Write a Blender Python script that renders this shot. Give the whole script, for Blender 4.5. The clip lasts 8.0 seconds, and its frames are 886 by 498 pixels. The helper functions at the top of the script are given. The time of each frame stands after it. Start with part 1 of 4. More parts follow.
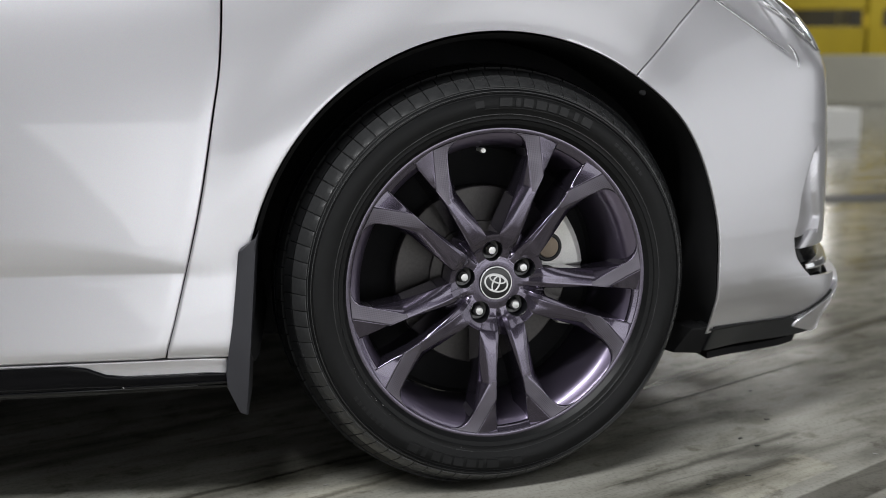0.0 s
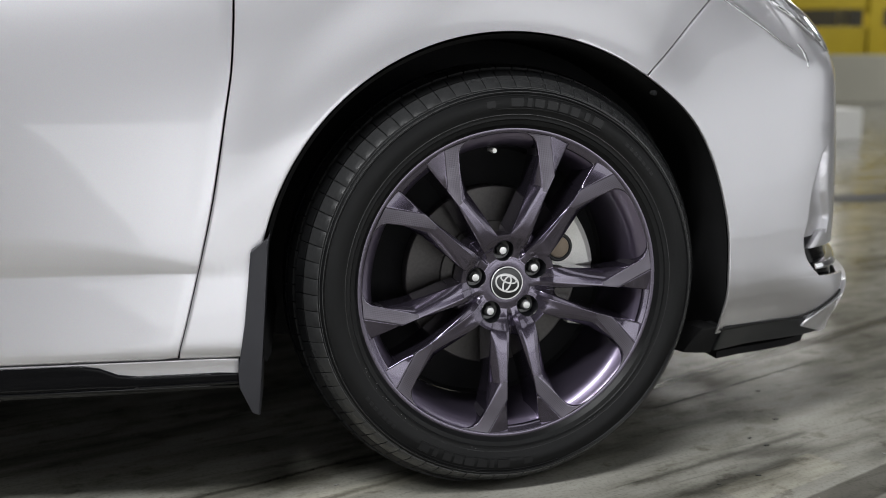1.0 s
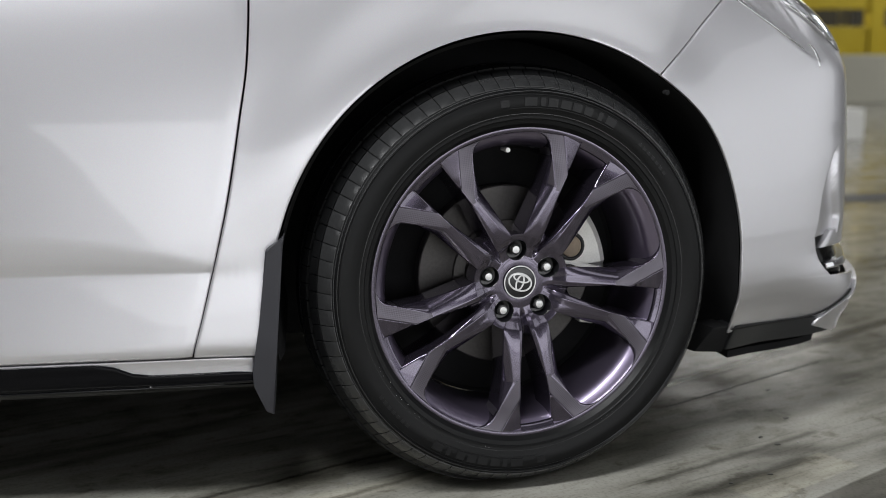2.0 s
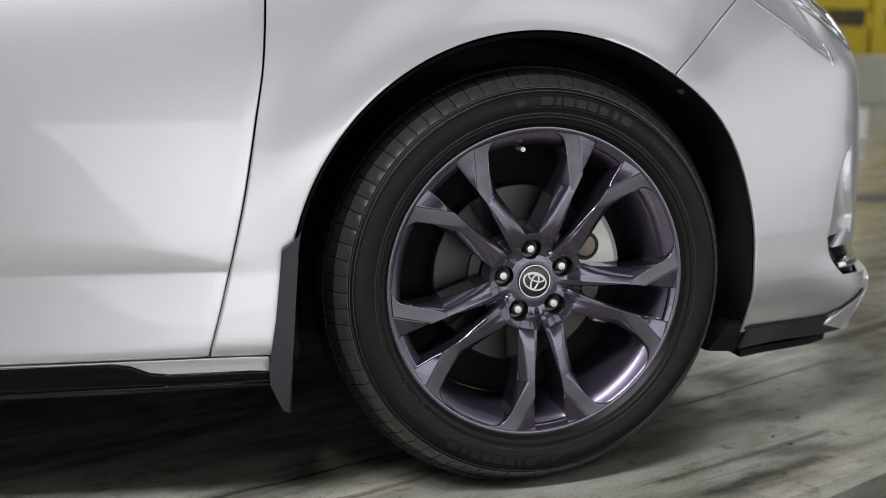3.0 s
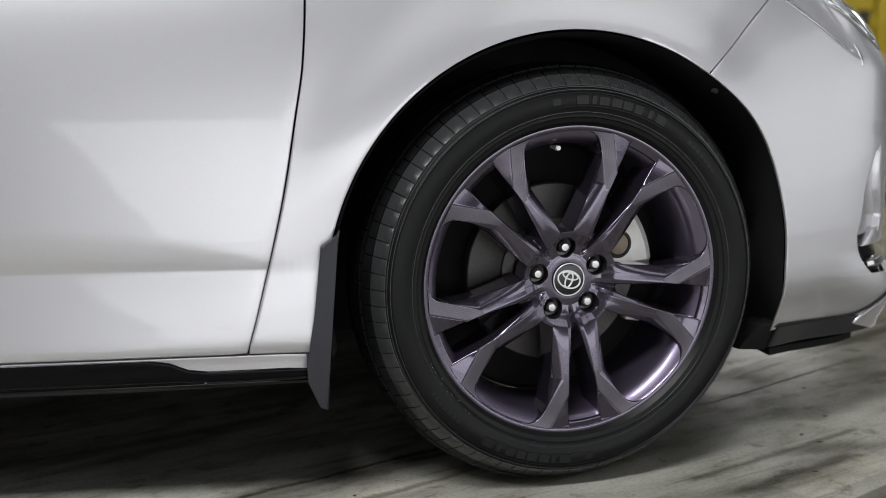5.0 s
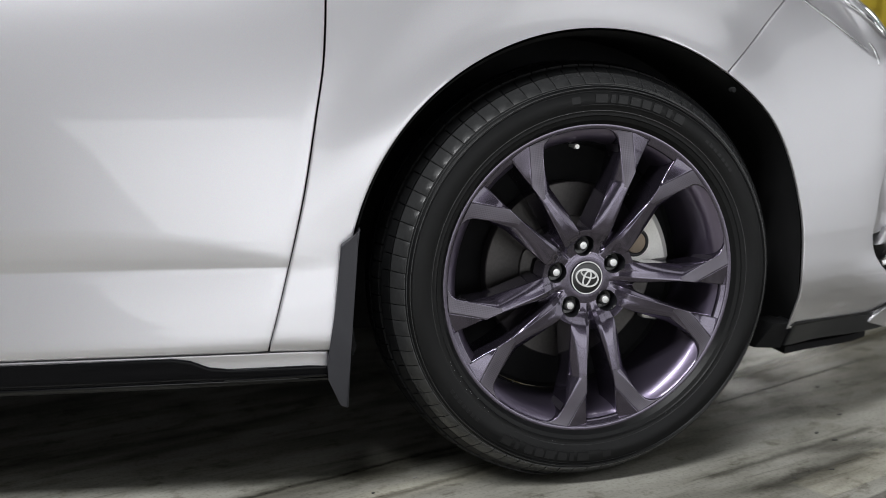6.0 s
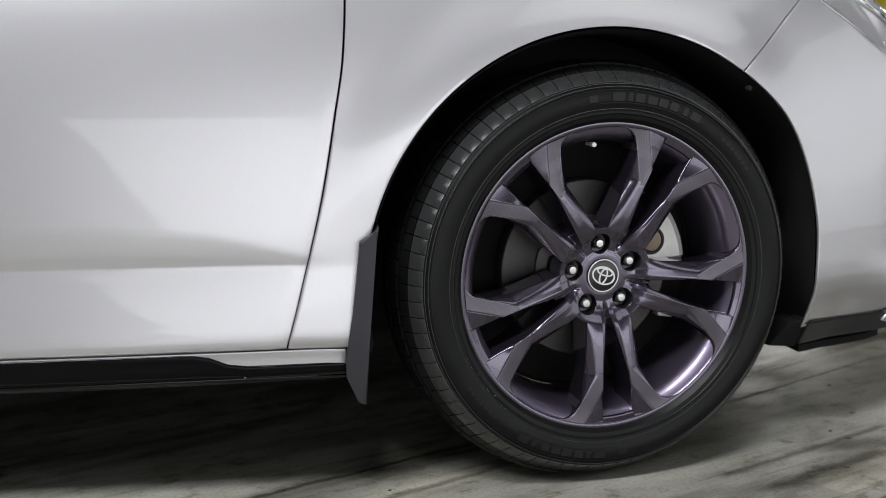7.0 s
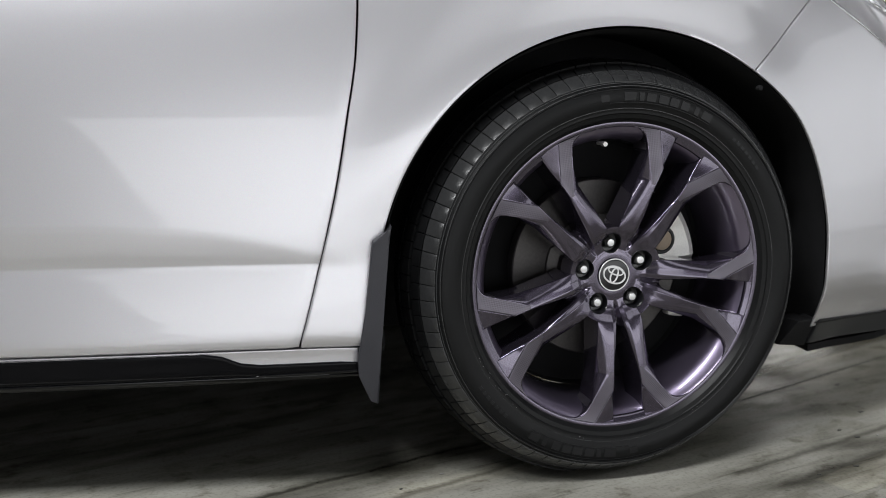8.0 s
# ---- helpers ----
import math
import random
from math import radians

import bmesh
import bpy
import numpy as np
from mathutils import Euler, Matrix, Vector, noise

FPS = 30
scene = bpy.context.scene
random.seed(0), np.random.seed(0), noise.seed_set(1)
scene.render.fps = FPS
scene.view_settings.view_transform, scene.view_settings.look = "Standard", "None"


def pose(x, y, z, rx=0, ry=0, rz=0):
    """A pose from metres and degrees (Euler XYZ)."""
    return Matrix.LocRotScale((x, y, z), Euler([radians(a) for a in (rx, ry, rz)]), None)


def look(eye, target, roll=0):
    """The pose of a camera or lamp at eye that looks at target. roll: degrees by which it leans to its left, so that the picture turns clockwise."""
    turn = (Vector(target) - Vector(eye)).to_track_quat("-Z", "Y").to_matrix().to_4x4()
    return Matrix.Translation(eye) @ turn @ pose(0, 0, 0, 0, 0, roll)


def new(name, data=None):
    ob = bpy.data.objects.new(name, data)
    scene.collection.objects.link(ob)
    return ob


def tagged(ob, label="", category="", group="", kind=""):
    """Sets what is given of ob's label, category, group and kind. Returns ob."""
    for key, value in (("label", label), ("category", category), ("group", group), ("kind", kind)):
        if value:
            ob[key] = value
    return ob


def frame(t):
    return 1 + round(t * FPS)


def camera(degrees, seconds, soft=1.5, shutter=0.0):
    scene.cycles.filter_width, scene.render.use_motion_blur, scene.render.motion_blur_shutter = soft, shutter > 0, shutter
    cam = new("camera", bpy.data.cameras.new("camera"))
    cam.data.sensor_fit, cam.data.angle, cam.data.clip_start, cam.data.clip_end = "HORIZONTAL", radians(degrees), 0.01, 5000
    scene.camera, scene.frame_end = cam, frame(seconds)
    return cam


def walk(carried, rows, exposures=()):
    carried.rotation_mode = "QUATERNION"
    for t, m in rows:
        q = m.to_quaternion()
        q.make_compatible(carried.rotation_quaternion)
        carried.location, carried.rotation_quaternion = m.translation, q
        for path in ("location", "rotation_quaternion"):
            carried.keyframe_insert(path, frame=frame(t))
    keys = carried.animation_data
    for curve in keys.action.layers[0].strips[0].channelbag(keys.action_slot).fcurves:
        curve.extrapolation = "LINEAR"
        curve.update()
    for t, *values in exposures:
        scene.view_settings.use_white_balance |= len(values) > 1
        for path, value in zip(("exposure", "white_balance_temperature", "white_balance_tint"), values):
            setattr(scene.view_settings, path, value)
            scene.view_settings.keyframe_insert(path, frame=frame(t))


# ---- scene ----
cam = camera(44.18, 8.0, soft=0.85)
ROWS = [
    (0.0, -0.3222, -1.8324, 0.768, -7.206, -10.342, -0.188),
    (0.5, -0.3319, -1.8318, 0.7686, -7.228, -10.343, -0.199),
    (1.0, -0.3424, -1.8313, 0.7686, -7.243, -10.344, -0.205),
    (1.5, -0.3537, -1.8309, 0.7682, -7.253, -10.344, -0.206),
    (3.0, -0.3917, -1.8305, 0.7669, -7.258, -10.338, -0.19),
    (3.5, -0.4058, -1.8305, 0.7666, -7.254, -10.335, -0.178),
    (4.0, -0.4205, -1.8306, 0.7662, -7.249, -10.331, -0.165),
    (4.5, -0.436, -1.8309, 0.7656, -7.242, -10.327, -0.149),
    (6.0, -0.4844, -1.8326, 0.7623, -7.227, -10.313, -0.095),
    (6.5, -0.5, -1.8334, 0.7607, -7.226, -10.309, -0.077),
    (7.0, -0.5143, -1.8341, 0.7592, -7.228, -10.304, -0.058),
    (7.5, -0.5263, -1.8348, 0.7582, -7.234, -10.299, -0.04),
    (8.0, -0.5348, -1.8353, 0.7581, -7.245, -10.295, -0.023),
]


def camera_pose(x, y, z, yaw, pitch, roll):
    return pose(x, y, z, 0, 0, yaw) @ pose(0, 0, 0, 90 + pitch, 0, 0) @ pose(0, 0, 0, 0, 0, roll)


walk(cam, [(t, camera_pose(x, y, z, yaw, pitch, roll)) for t, x, y, z, yaw, pitch, roll in ROWS])
cam.data.dof.use_dof = True
cam.data.dof.focus_distance = 1.86
cam.data.dof.aperture_fstop = 2.7
scene.view_settings.exposure = 0.2

# ---- world and large lights ----
world = bpy.data.worlds.new("hall_sky")
scene.world = world
world.use_nodes = True
world.node_tree.nodes["Background"].inputs[0].default_value = (0.6, 0.65, 0.7, 1)
world.node_tree.nodes["Background"].inputs[1].default_value = 0.05


def area_lamp(name, place, target, sx, sy, watts, colour=(1, 1, 1)):
    data = bpy.data.lights.new(name, "AREA")
    data.shape, data.size, data.size_y, data.energy, data.color = "RECTANGLE", sx, sy, watts, colour
    ob = new(name, data)
    ob.matrix_world = look(place, target)
    return ob


# place of each ceiling light and its watts
# none in view: the first three follow shadow edges, the rest are added fill
LAMPS = (
    (-5.4, -3.1, 22), (-3.4, -3.1, 112), (-1.5, -2.6, 120), (4.4, 5.2, 45), (6.0, 0.9, 6),
    (1.0, 11.0, 30), (11.4, 10.5, 220), (12.2, 6.0, 20))
CEILING = 4.6


# ---- materials ----
def material(name, base, rough=0.5, metal=0.0, coat=0.0, spec=0.5):
    m = bpy.data.materials.new(name)
    m.use_nodes = True
    b = m.node_tree.nodes["Principled BSDF"]
    b.inputs["Base Color"].default_value = (*base, 1)
    b.inputs["Roughness"].default_value = rough
    b.inputs["Metallic"].default_value = metal
    b.inputs["Coat Weight"].default_value = coat
    b.inputs["Coat Roughness"].default_value = 0.03
    b.inputs["Specular IOR Level"].default_value = spec
    return m


def node(m, kind, **values):
    n = m.node_tree.nodes.new(kind)
    for key, value in values.items():
        n.inputs[key.replace("_", " ")].default_value = value
    return n


def wire(m, a, b):
    m.node_tree.links.new(a, b)


def coords(m, scale=(1, 1, 1), turn=0.0):
    """Object coordinates, turned by degrees about z and then stretched."""
    t = m.node_tree.nodes.new("ShaderNodeTexCoord")
    r = m.node_tree.nodes.new("ShaderNodeMapping")
    r.inputs["Rotation"].default_value = (0, 0, radians(turn))
    p = m.node_tree.nodes.new("ShaderNodeMapping")
    p.inputs["Scale"].default_value = scale
    wire(m, t.outputs["Object"], r.inputs["Vector"])
    wire(m, r.outputs["Vector"], p.inputs["Vector"])
    return p.outputs["Vector"]


def noise_of(m, vec, scale, detail=4, rough=0.55):
    n = m.node_tree.nodes.new("ShaderNodeTexNoise")
    n.inputs["Scale"].default_value, n.inputs["Detail"].default_value, n.inputs["Roughness"].default_value = scale, detail, rough
    wire(m, vec, n.inputs["Vector"])
    return n.outputs["Fac"]


def ramp(m, fac, stops):
    r = m.node_tree.nodes.new("ShaderNodeValToRGB")
    while len(r.color_ramp.elements) < len(stops):
        r.color_ramp.elements.new(0.5)
    for e, (p, c) in zip(r.color_ramp.elements, stops):
        e.position, e.color = p, (*c, 1) if len(c) == 3 else c
    wire(m, fac, r.inputs[0])
    return r.outputs[0]


def mixed(m, fac, a, b, how="MIX"):
    n = m.node_tree.nodes.new("ShaderNodeMix")
    n.data_type, n.blend_type = "RGBA", how
    if isinstance(fac, float):
        n.inputs[0].default_value = fac
    else:
        wire(m, fac, n.inputs[0])
    for slot, v in ((6, a), (7, b)):
        if isinstance(v, tuple):
            n.inputs[slot].default_value = (*v, 1)
        else:
            wire(m, v, n.inputs[slot])
    return n.outputs[2]


def bump(m, height, strength, distance=0.001):
    n = m.node_tree.nodes.new("ShaderNodeBump")
    n.inputs["Strength"].default_value, n.inputs["Distance"].default_value = strength, distance
    wire(m, height, n.inputs["Height"])
    wire(m, n.outputs[0], m.node_tree.nodes["Principled BSDF"].inputs["Normal"])


def bsdf(m):
    return m.node_tree.nodes["Principled BSDF"].inputs


def grained(name, base, rough, spread=0.25, scale=60, metal=0.0, coat=0.0, relief=0.2, dist=0.0005, spec=0.5):
    """A material whose colour and gloss vary at two scales, with fine relief."""
    m = material(name, base, rough, metal, coat)
    v = coords(m)
    fine, broad = noise_of(m, v, scale * 6), noise_of(m, v, scale * 0.15)
    dark = tuple(c * (1 - spread) for c in base)
    light = tuple(min(1, c * (1 + spread)) for c in base)
    wire(m, mixed(m, 0.35, ramp(m, broad, [(0.3, dark), (0.7, light)]), ramp(m, fine, [(0.3, dark), (0.7, light)])), bsdf(m)["Base Color"])
    r = ramp(m, broad, [(0.3, (max(0, rough - 0.07),) * 3), (0.7, (rough + 0.07,) * 3)])
    wire(m, r, bsdf(m)["Roughness"])
    bump(m, fine, relief, dist)
    bsdf(m)["Specular IOR Level"].default_value = spec
    return m


def silver_paint():
    m = material("silver_paint", (0.73, 0.72, 0.755), 0.38, 0.86, 0.85)
    v = coords(m)
    flake = m.node_tree.nodes.new("ShaderNodeTexVoronoi")
    flake.inputs["Scale"].default_value = 1600
    wire(m, v, flake.inputs["Vector"])
    wire(m, mixed(m, 0.12, (0.73, 0.72, 0.755), flake.outputs["Color"], "OVERLAY"), bsdf(m)["Base Color"])
    return m


PAINT = silver_paint()
# whiter than the body paint: the crease highlight put into a colour
GLINT = material("crease_highlight_paint", (0.85, 0.85, 0.87), 0.24, 0.9, 0.5)
LENS = material("headlight_lens", (0.5, 0.51, 0.53), 0.08, 0.55, 1.0)
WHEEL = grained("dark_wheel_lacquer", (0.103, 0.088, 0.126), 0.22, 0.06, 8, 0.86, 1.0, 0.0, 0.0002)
# spoke lacquer at twice the tone: barrel reflections put into the base colour
BARREL = material("lit_barrel_lacquer", (0.215, 0.183, 0.262), 0.37, 0.9, 1.0)
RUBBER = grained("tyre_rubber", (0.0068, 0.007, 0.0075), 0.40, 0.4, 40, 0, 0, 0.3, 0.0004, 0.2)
# paler rubber: light on the shoulder blocks and rings put into the colour
LIT_RUBBER = grained("lit_rubber", (0.034, 0.0345, 0.0355), 0.24, 0.35, 40, 0, 0, 0.2, 0.0004, 0.62)
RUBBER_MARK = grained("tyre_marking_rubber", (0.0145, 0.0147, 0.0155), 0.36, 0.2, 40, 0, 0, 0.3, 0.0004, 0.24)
LINER = grained("arch_liner_felt", (0.021, 0.021, 0.022), 0.95, 0.3, 80, spec=0.1)
FLAP = grained("mud_flap_plastic", (0.033, 0.033, 0.04), 0.5, 0.12, 70, 0, 0, 0.4, 0.0004)
TRIM = grained("bumper_trim_plastic", (0.022, 0.023, 0.026), 0.45, 0.15, 70, 0, 0, 0.3, 0.0004)
GLOSS_BLACK = material("gloss_black_trim", (0.004, 0.004, 0.005), 0.06, 0, 0.0, 0.12)
BLACK_BEAD = material("gloss_black_bead", (0.006, 0.006, 0.007), 0.14, 0, 0.0, 0.3)
SEAL = material("black_seal", (0.01, 0.01, 0.01), 0.8)
CHROME = material("chrome", (0.8, 0.8, 0.82), 0.12, 1.0)
SPECK = material("pale_paint_speck", (0.6, 0.6, 0.6), 0.5)
NUT = grained("bright_nut_steel", (0.75, 0.75, 0.75), 0.3, 0.1, 200, 0.9)
CAP = material("black_cap_lacquer", (0.008, 0.008, 0.01), 0.3, 0, 0.3)
CAST = grained("cast_aluminium", (0.88, 0.87, 0.84), 0.48, 0.14, 60, 0.6, 0, 0.6, 0.001)
ROTOR = grained("brake_disc_iron", (0.085, 0.08, 0.078), 0.42, 0.4, 30, 0.6)
RUST = grained("tan_piston_boot", (0.36, 0.29, 0.22), 0.7, 0.4, 90)
WHITE_METAL = material("silver_badge", (0.85, 0.85, 0.86), 0.25, 0.6)
YELLOW = grained("yellow_rack_paint", (0.5, 0.37, 0.008), 0.5, 0.12, 8)
WALL = grained("grey_wall_paint", (0.14, 0.14, 0.144), 0.8, 0.06, 4)
CEIL = grained("hall_ceiling_paint", (0.2, 0.2, 0.2), 0.85, 0.08, 4)
BACK_WALL = grained("grey_hall_wall_paint", (0.42, 0.405, 0.34), 0.8, 0.12, 4)
WHITE_BOX = grained("white_box_paint", (0.85, 0.84, 0.81), 0.5, 0.04, 8)
STEEL = grained("dark_steel", (0.03, 0.03, 0.032), 0.6, 0.2, 20)


def knurled():
    m = material("knurled_wheel_lacquer", (0.08, 0.07, 0.09), 0.36, 0.8, 0.3)
    v = coords(m)
    t = m.node_tree.nodes.new("ShaderNodeTexVoronoi")
    t.inputs["Scale"].default_value, t.inputs["Randomness"].default_value = 330, 0.0
    wire(m, v, t.inputs["Vector"])
    wire(m, ramp(m, t.outputs["Distance"], [(0.25, (0.10, 0.09, 0.11)), (0.5, (0.14, 0.127, 0.155))]), bsdf(m)["Base Color"])
    bump(m, t.outputs["Distance"], 0.5, 0.0006)
    return m


KNURL = knurled()


def streak_mask(m, warp, x0, y0, x1, y1, width, edge, wobble):
    """1 on a worn band of the floor from one point to another, with soft uneven edges, else 0."""
    length = math.hypot(x1 - x0, y1 - y0)
    d = ((x1 - x0) / length, (y1 - y0) / length, 0)
    tex = m.node_tree.nodes.new("ShaderNodeTexCoord")

    def math_node(kind, a, b=0.0):
        n = m.node_tree.nodes.new("ShaderNodeMath")
        n.operation = kind
        for slot, value in ((0, a), (1, b)):
            if isinstance(value, (int, float)):
                n.inputs[slot].default_value = value
            else:
                wire(m, value, n.inputs[slot])
        return n.outputs[0]

    def dot(axis, offset):
        n = m.node_tree.nodes.new("ShaderNodeVectorMath")
        n.operation = "DOT_PRODUCT"
        wire(m, tex.outputs["Object"], n.inputs[0])
        n.inputs[1].default_value = axis
        return math_node("ADD", n.outputs["Value"], offset)

    def fall(value, near, far):
        n = m.node_tree.nodes.new("ShaderNodeMapRange")
        n.interpolation_type = "SMOOTHSTEP"
        wire(m, value, n.inputs["Value"])
        n.inputs["From Min"].default_value, n.inputs["From Max"].default_value = near, far
        n.inputs["To Min"].default_value, n.inputs["To Max"].default_value = 1.0, 0.0
        return n.outputs["Result"]

    shake = math_node("MULTIPLY", math_node("SUBTRACT", warp, 0.5), wobble)
    u = dot(d, -(d[0] * (x0 + x1) + d[1] * (y0 + y1)) / 2)
    v = math_node("ADD", dot((-d[1], d[0], 0), (d[1] * x0 - d[0] * y0)), shake)
    across = fall(math_node("ABSOLUTE", v), width / 2 - edge, width / 2 + edge)
    along = fall(math_node("ADD", math_node("ABSOLUTE", u), shake), length / 2 - 3 * edge, length / 2 + 2 * edge)
    return math_node("MULTIPLY", across, along)


# worn bands of the floor: ends, width, softness, unevenness, strength, tone
WORN = [
    (-0.42, -0.06, -0.06, 0.09, 0.05, 0.02, 0.03, 0.8, 1.4),
    (0.4, 0.49, 1.4, 1.09, 0.04, 0.014, 0.03, 1, 0.225), (-0.55, -0.158, 0.05, 0.184, 0.016, 0.007, 0.03, 0.8, 0.35), (-0.72, -0.095, -0.15, 0.2, 0.05, 0.018, 0.05, 0.75, 0.42), (-0.70, -0.075, -0.2, 0.185, 0.012, 0.005, 0.03, 0.9, 0.3),
    (0.22, -0.04, 0.66, 0.18, 0.016, 0.008, 0.03, 0.81, 0.3), (0.46, 0.07, 0.63, 0.1, 0.05, 0.02, 0.048, 0.81, 0.3), (0.28, -0.11, 0.58, 0.045, 0.03, 0.012, 0.036, 0.81, 0.262),
    (0.4, -0.245, 1.9, 0.655, 0.075, 0.004, 0.007, 1, 0.338), (0.385, -0.115, 0.63, 0.03, 0.085, 0.003, 0.007, 0.81, 1.35), (0.7, 0.02, 1.3, 0.37, 0.05, 0.02, 0.048, 0.743, 0.338),
    (0.6, 0.27, 0.75, 0.33, 0.05, 0.02, 0.03, 0.54, 0.338)]


def floor_material():
    m = material("worn_hall_floor", (0.2, 0.2, 0.19), 0.3, spec=0.4)
    v = coords(m)
    broad = noise_of(m, coords(m, (1, 4.0, 1), -26), 1.9, 6, 0.55)
    thin = noise_of(m, coords(m, (1.6, 26.0, 1), -25), 1.5, 7, 0.7)
    patch = noise_of(m, coords(m, (1, 1.9, 1), -26), 3.6, 7, 0.6)
    blot = noise_of(m, coords(m, (1, 1.4, 1), -20), 11.0, 7, 0.62)
    grit = noise_of(m, v, 130, 4)
    col = ramp(m, broad, [(0.36, (0.22, 0.213, 0.184)), (0.45, (0.32, 0.311, 0.273)), (0.52, (0.42, 0.409, 0.363)), (0.66, (0.50, 0.488, 0.44))])
    col = mixed(m, 0.7, col, ramp(m, thin, [(0.33, (0.35, 0.34, 0.32)), (0.42, (0.9, 0.9, 0.89)), (0.6, (1, 1, 1))]), "MULTIPLY")
    col = mixed(m, 0.8, col, ramp(m, patch, [(0.38, (0.5, 0.49, 0.45)), (0.46, (0.85, 0.85, 0.84)), (0.6, (1, 1, 1))]), "MULTIPLY")
    col = mixed(m, 0.8, col, ramp(m, blot, [(0.34, (0.5, 0.48, 0.44)), (0.42, (0.95, 0.95, 0.94)), (0.6, (1, 1, 1))]), "MULTIPLY")
    col = mixed(m, 0.4, col, ramp(m, grit, [(0.32, (0.5, 0.5, 0.5)), (0.5, (1, 1, 1))]), "MULTIPLY")
    for x0, y0, x1, y1, width, edge, wobble, strength, tone in WORN:
        fac = node(m, "ShaderNodeMath")
        fac.operation = "MULTIPLY"
        fac.inputs[1].default_value = strength
        wire(m, streak_mask(m, blot, x0, y0, x1, y1, width, edge, wobble), fac.inputs[0])
        col = mixed(m, fac.outputs[0], col, mixed(m, 1.0, col, (tone, tone * 0.98, tone * 0.93), "MULTIPLY"))
    wire(m, col, bsdf(m)["Base Color"])
    wire(m, ramp(m, patch, [(0.3, (0.11,) * 3), (0.7, (0.24,) * 3)]), bsdf(m)["Roughness"])
    bump(m, thin, 0.15, 0.001)
    return m


FLOOR = floor_material()


def glowing(name, colour, strength):
    m = material(name, colour, 0.6)
    bsdf(m)["Emission Color"].default_value = (*colour, 1)
    bsdf(m)["Emission Strength"].default_value = strength
    return m


TUBE = glowing("lit_lamp_diffuser", (0.96, 0.98, 1.0), 5.0)
# even glow behind the wall openings and on the added ceiling panel
SOFT_GLOW = glowing("soft_white_glow", (0.96, 0.98, 1.0), 0.4)


# ---- mesh helpers ----
def mesh_of(name, bm, mat, smooth=True, sharp=34):
    bmesh.ops.recalc_face_normals(bm, faces=bm.faces)
    me = bpy.data.meshes.new(name)
    bm.to_mesh(me)
    bm.free()
    for m in (mat if isinstance(mat, (list, tuple)) else (mat,)):
        me.materials.append(m)
    if smooth:
        for p in me.polygons:
            p.use_smooth = True
        me.set_sharp_from_angle(angle=radians(sharp))
    return me


def part(name, bm, mat, parent=None, label="", smooth=True):
    ob = new(name, bm if isinstance(bm, bpy.types.Mesh) else mesh_of(name, bm, mat, smooth))
    ob.parent = parent
    return tagged(ob, label)


def box(x0, x1, y0, y1, z0, z1, bevel=0.0):
    bm = bmesh.new()
    vs = [bm.verts.new((x, y, z)) for x in (x0, x1) for y in (y0, y1) for z in (z0, z1)]
    for f in ((0, 1, 3, 2), (4, 6, 7, 5), (0, 4, 5, 1), (2, 3, 7, 6), (0, 2, 6, 4), (1, 5, 7, 3)):
        bm.faces.new([vs[i] for i in f])
    if bevel:
        bmesh.ops.bevel(bm, geom=list(bm.edges), offset=bevel, segments=2, affect="EDGES", profile=0.5)
    return bm


def spline(points):
    """A smooth curve through (x, y) control points: Hermite, with limited slopes so that it never overshoots."""
    xs, ys = np.array([p[0] for p in points], float), np.array([p[1] for p in points], float)
    h = np.diff(xs)
    s = np.diff(ys) / h
    m = np.concatenate([[s[0]], [0 if a * b <= 0 else 2 * a * b / (a + b) for a, b in zip(s[:-1], s[1:])], [s[-1]]])

    def value(x):
        i = int(np.clip(np.searchsorted(xs, x) - 1, 0, len(h) - 1))
        t = (x - xs[i]) / h[i]
        if t < 0 or t > 1:
            return ys[i] + m[i] * (x - xs[i]) if t < 0 else ys[-1] + m[-1] * (x - xs[-1])
        return (2 * t**3 - 3 * t**2 + 1) * ys[i] + (t**3 - 2 * t**2 + t) * h[i] * m[i] + (3 * t**2 - 2 * t**3) * ys[i + 1] + (t**3 - t**2) * h[i] * m[i + 1]

    return value


def line(points):
    """A broken line through (x, y) points."""
    return lambda x: float(np.interp(x, [p[0] for p in points], [p[1] for p in points]))


def smoothstep(a, b, x):
    t = min(1.0, max(0.0, (x - a) / (b - a)))
    return t * t * (3 - 2 * t)


def grid(points, closed_u=False, closed_v=False):
    """A mesh of quads over rows of points."""
    bm = bmesh.new()
    vs = [[bm.verts.new(p) for p in row] for row in points]
    nu, nv = len(vs), len(vs[0])
    for i in range(nu if closed_u else nu - 1):
        for j in range(nv if closed_v else nv - 1):
            a, b, c, d = vs[i][j], vs[(i + 1) % nu][j], vs[(i + 1) % nu][(j + 1) % nv], vs[i][(j + 1) % nv]
            bm.faces.new((a, b, c, d))
    return bm


def revolve(profile, steps=96, a0=0.0, a1=360.0):
    """Sweeps (radius, depth) points about the local y axis."""
    full = abs(a1 - a0) >= 360
    n = steps if full else steps + 1
    rows = []
    for i in range(n):
        a = radians(a0 + (a1 - a0) * i / steps)
        rows.append([(r * math.sin(a), y, r * math.cos(a)) for r, y in profile])
    return grid(rows, closed_u=full)


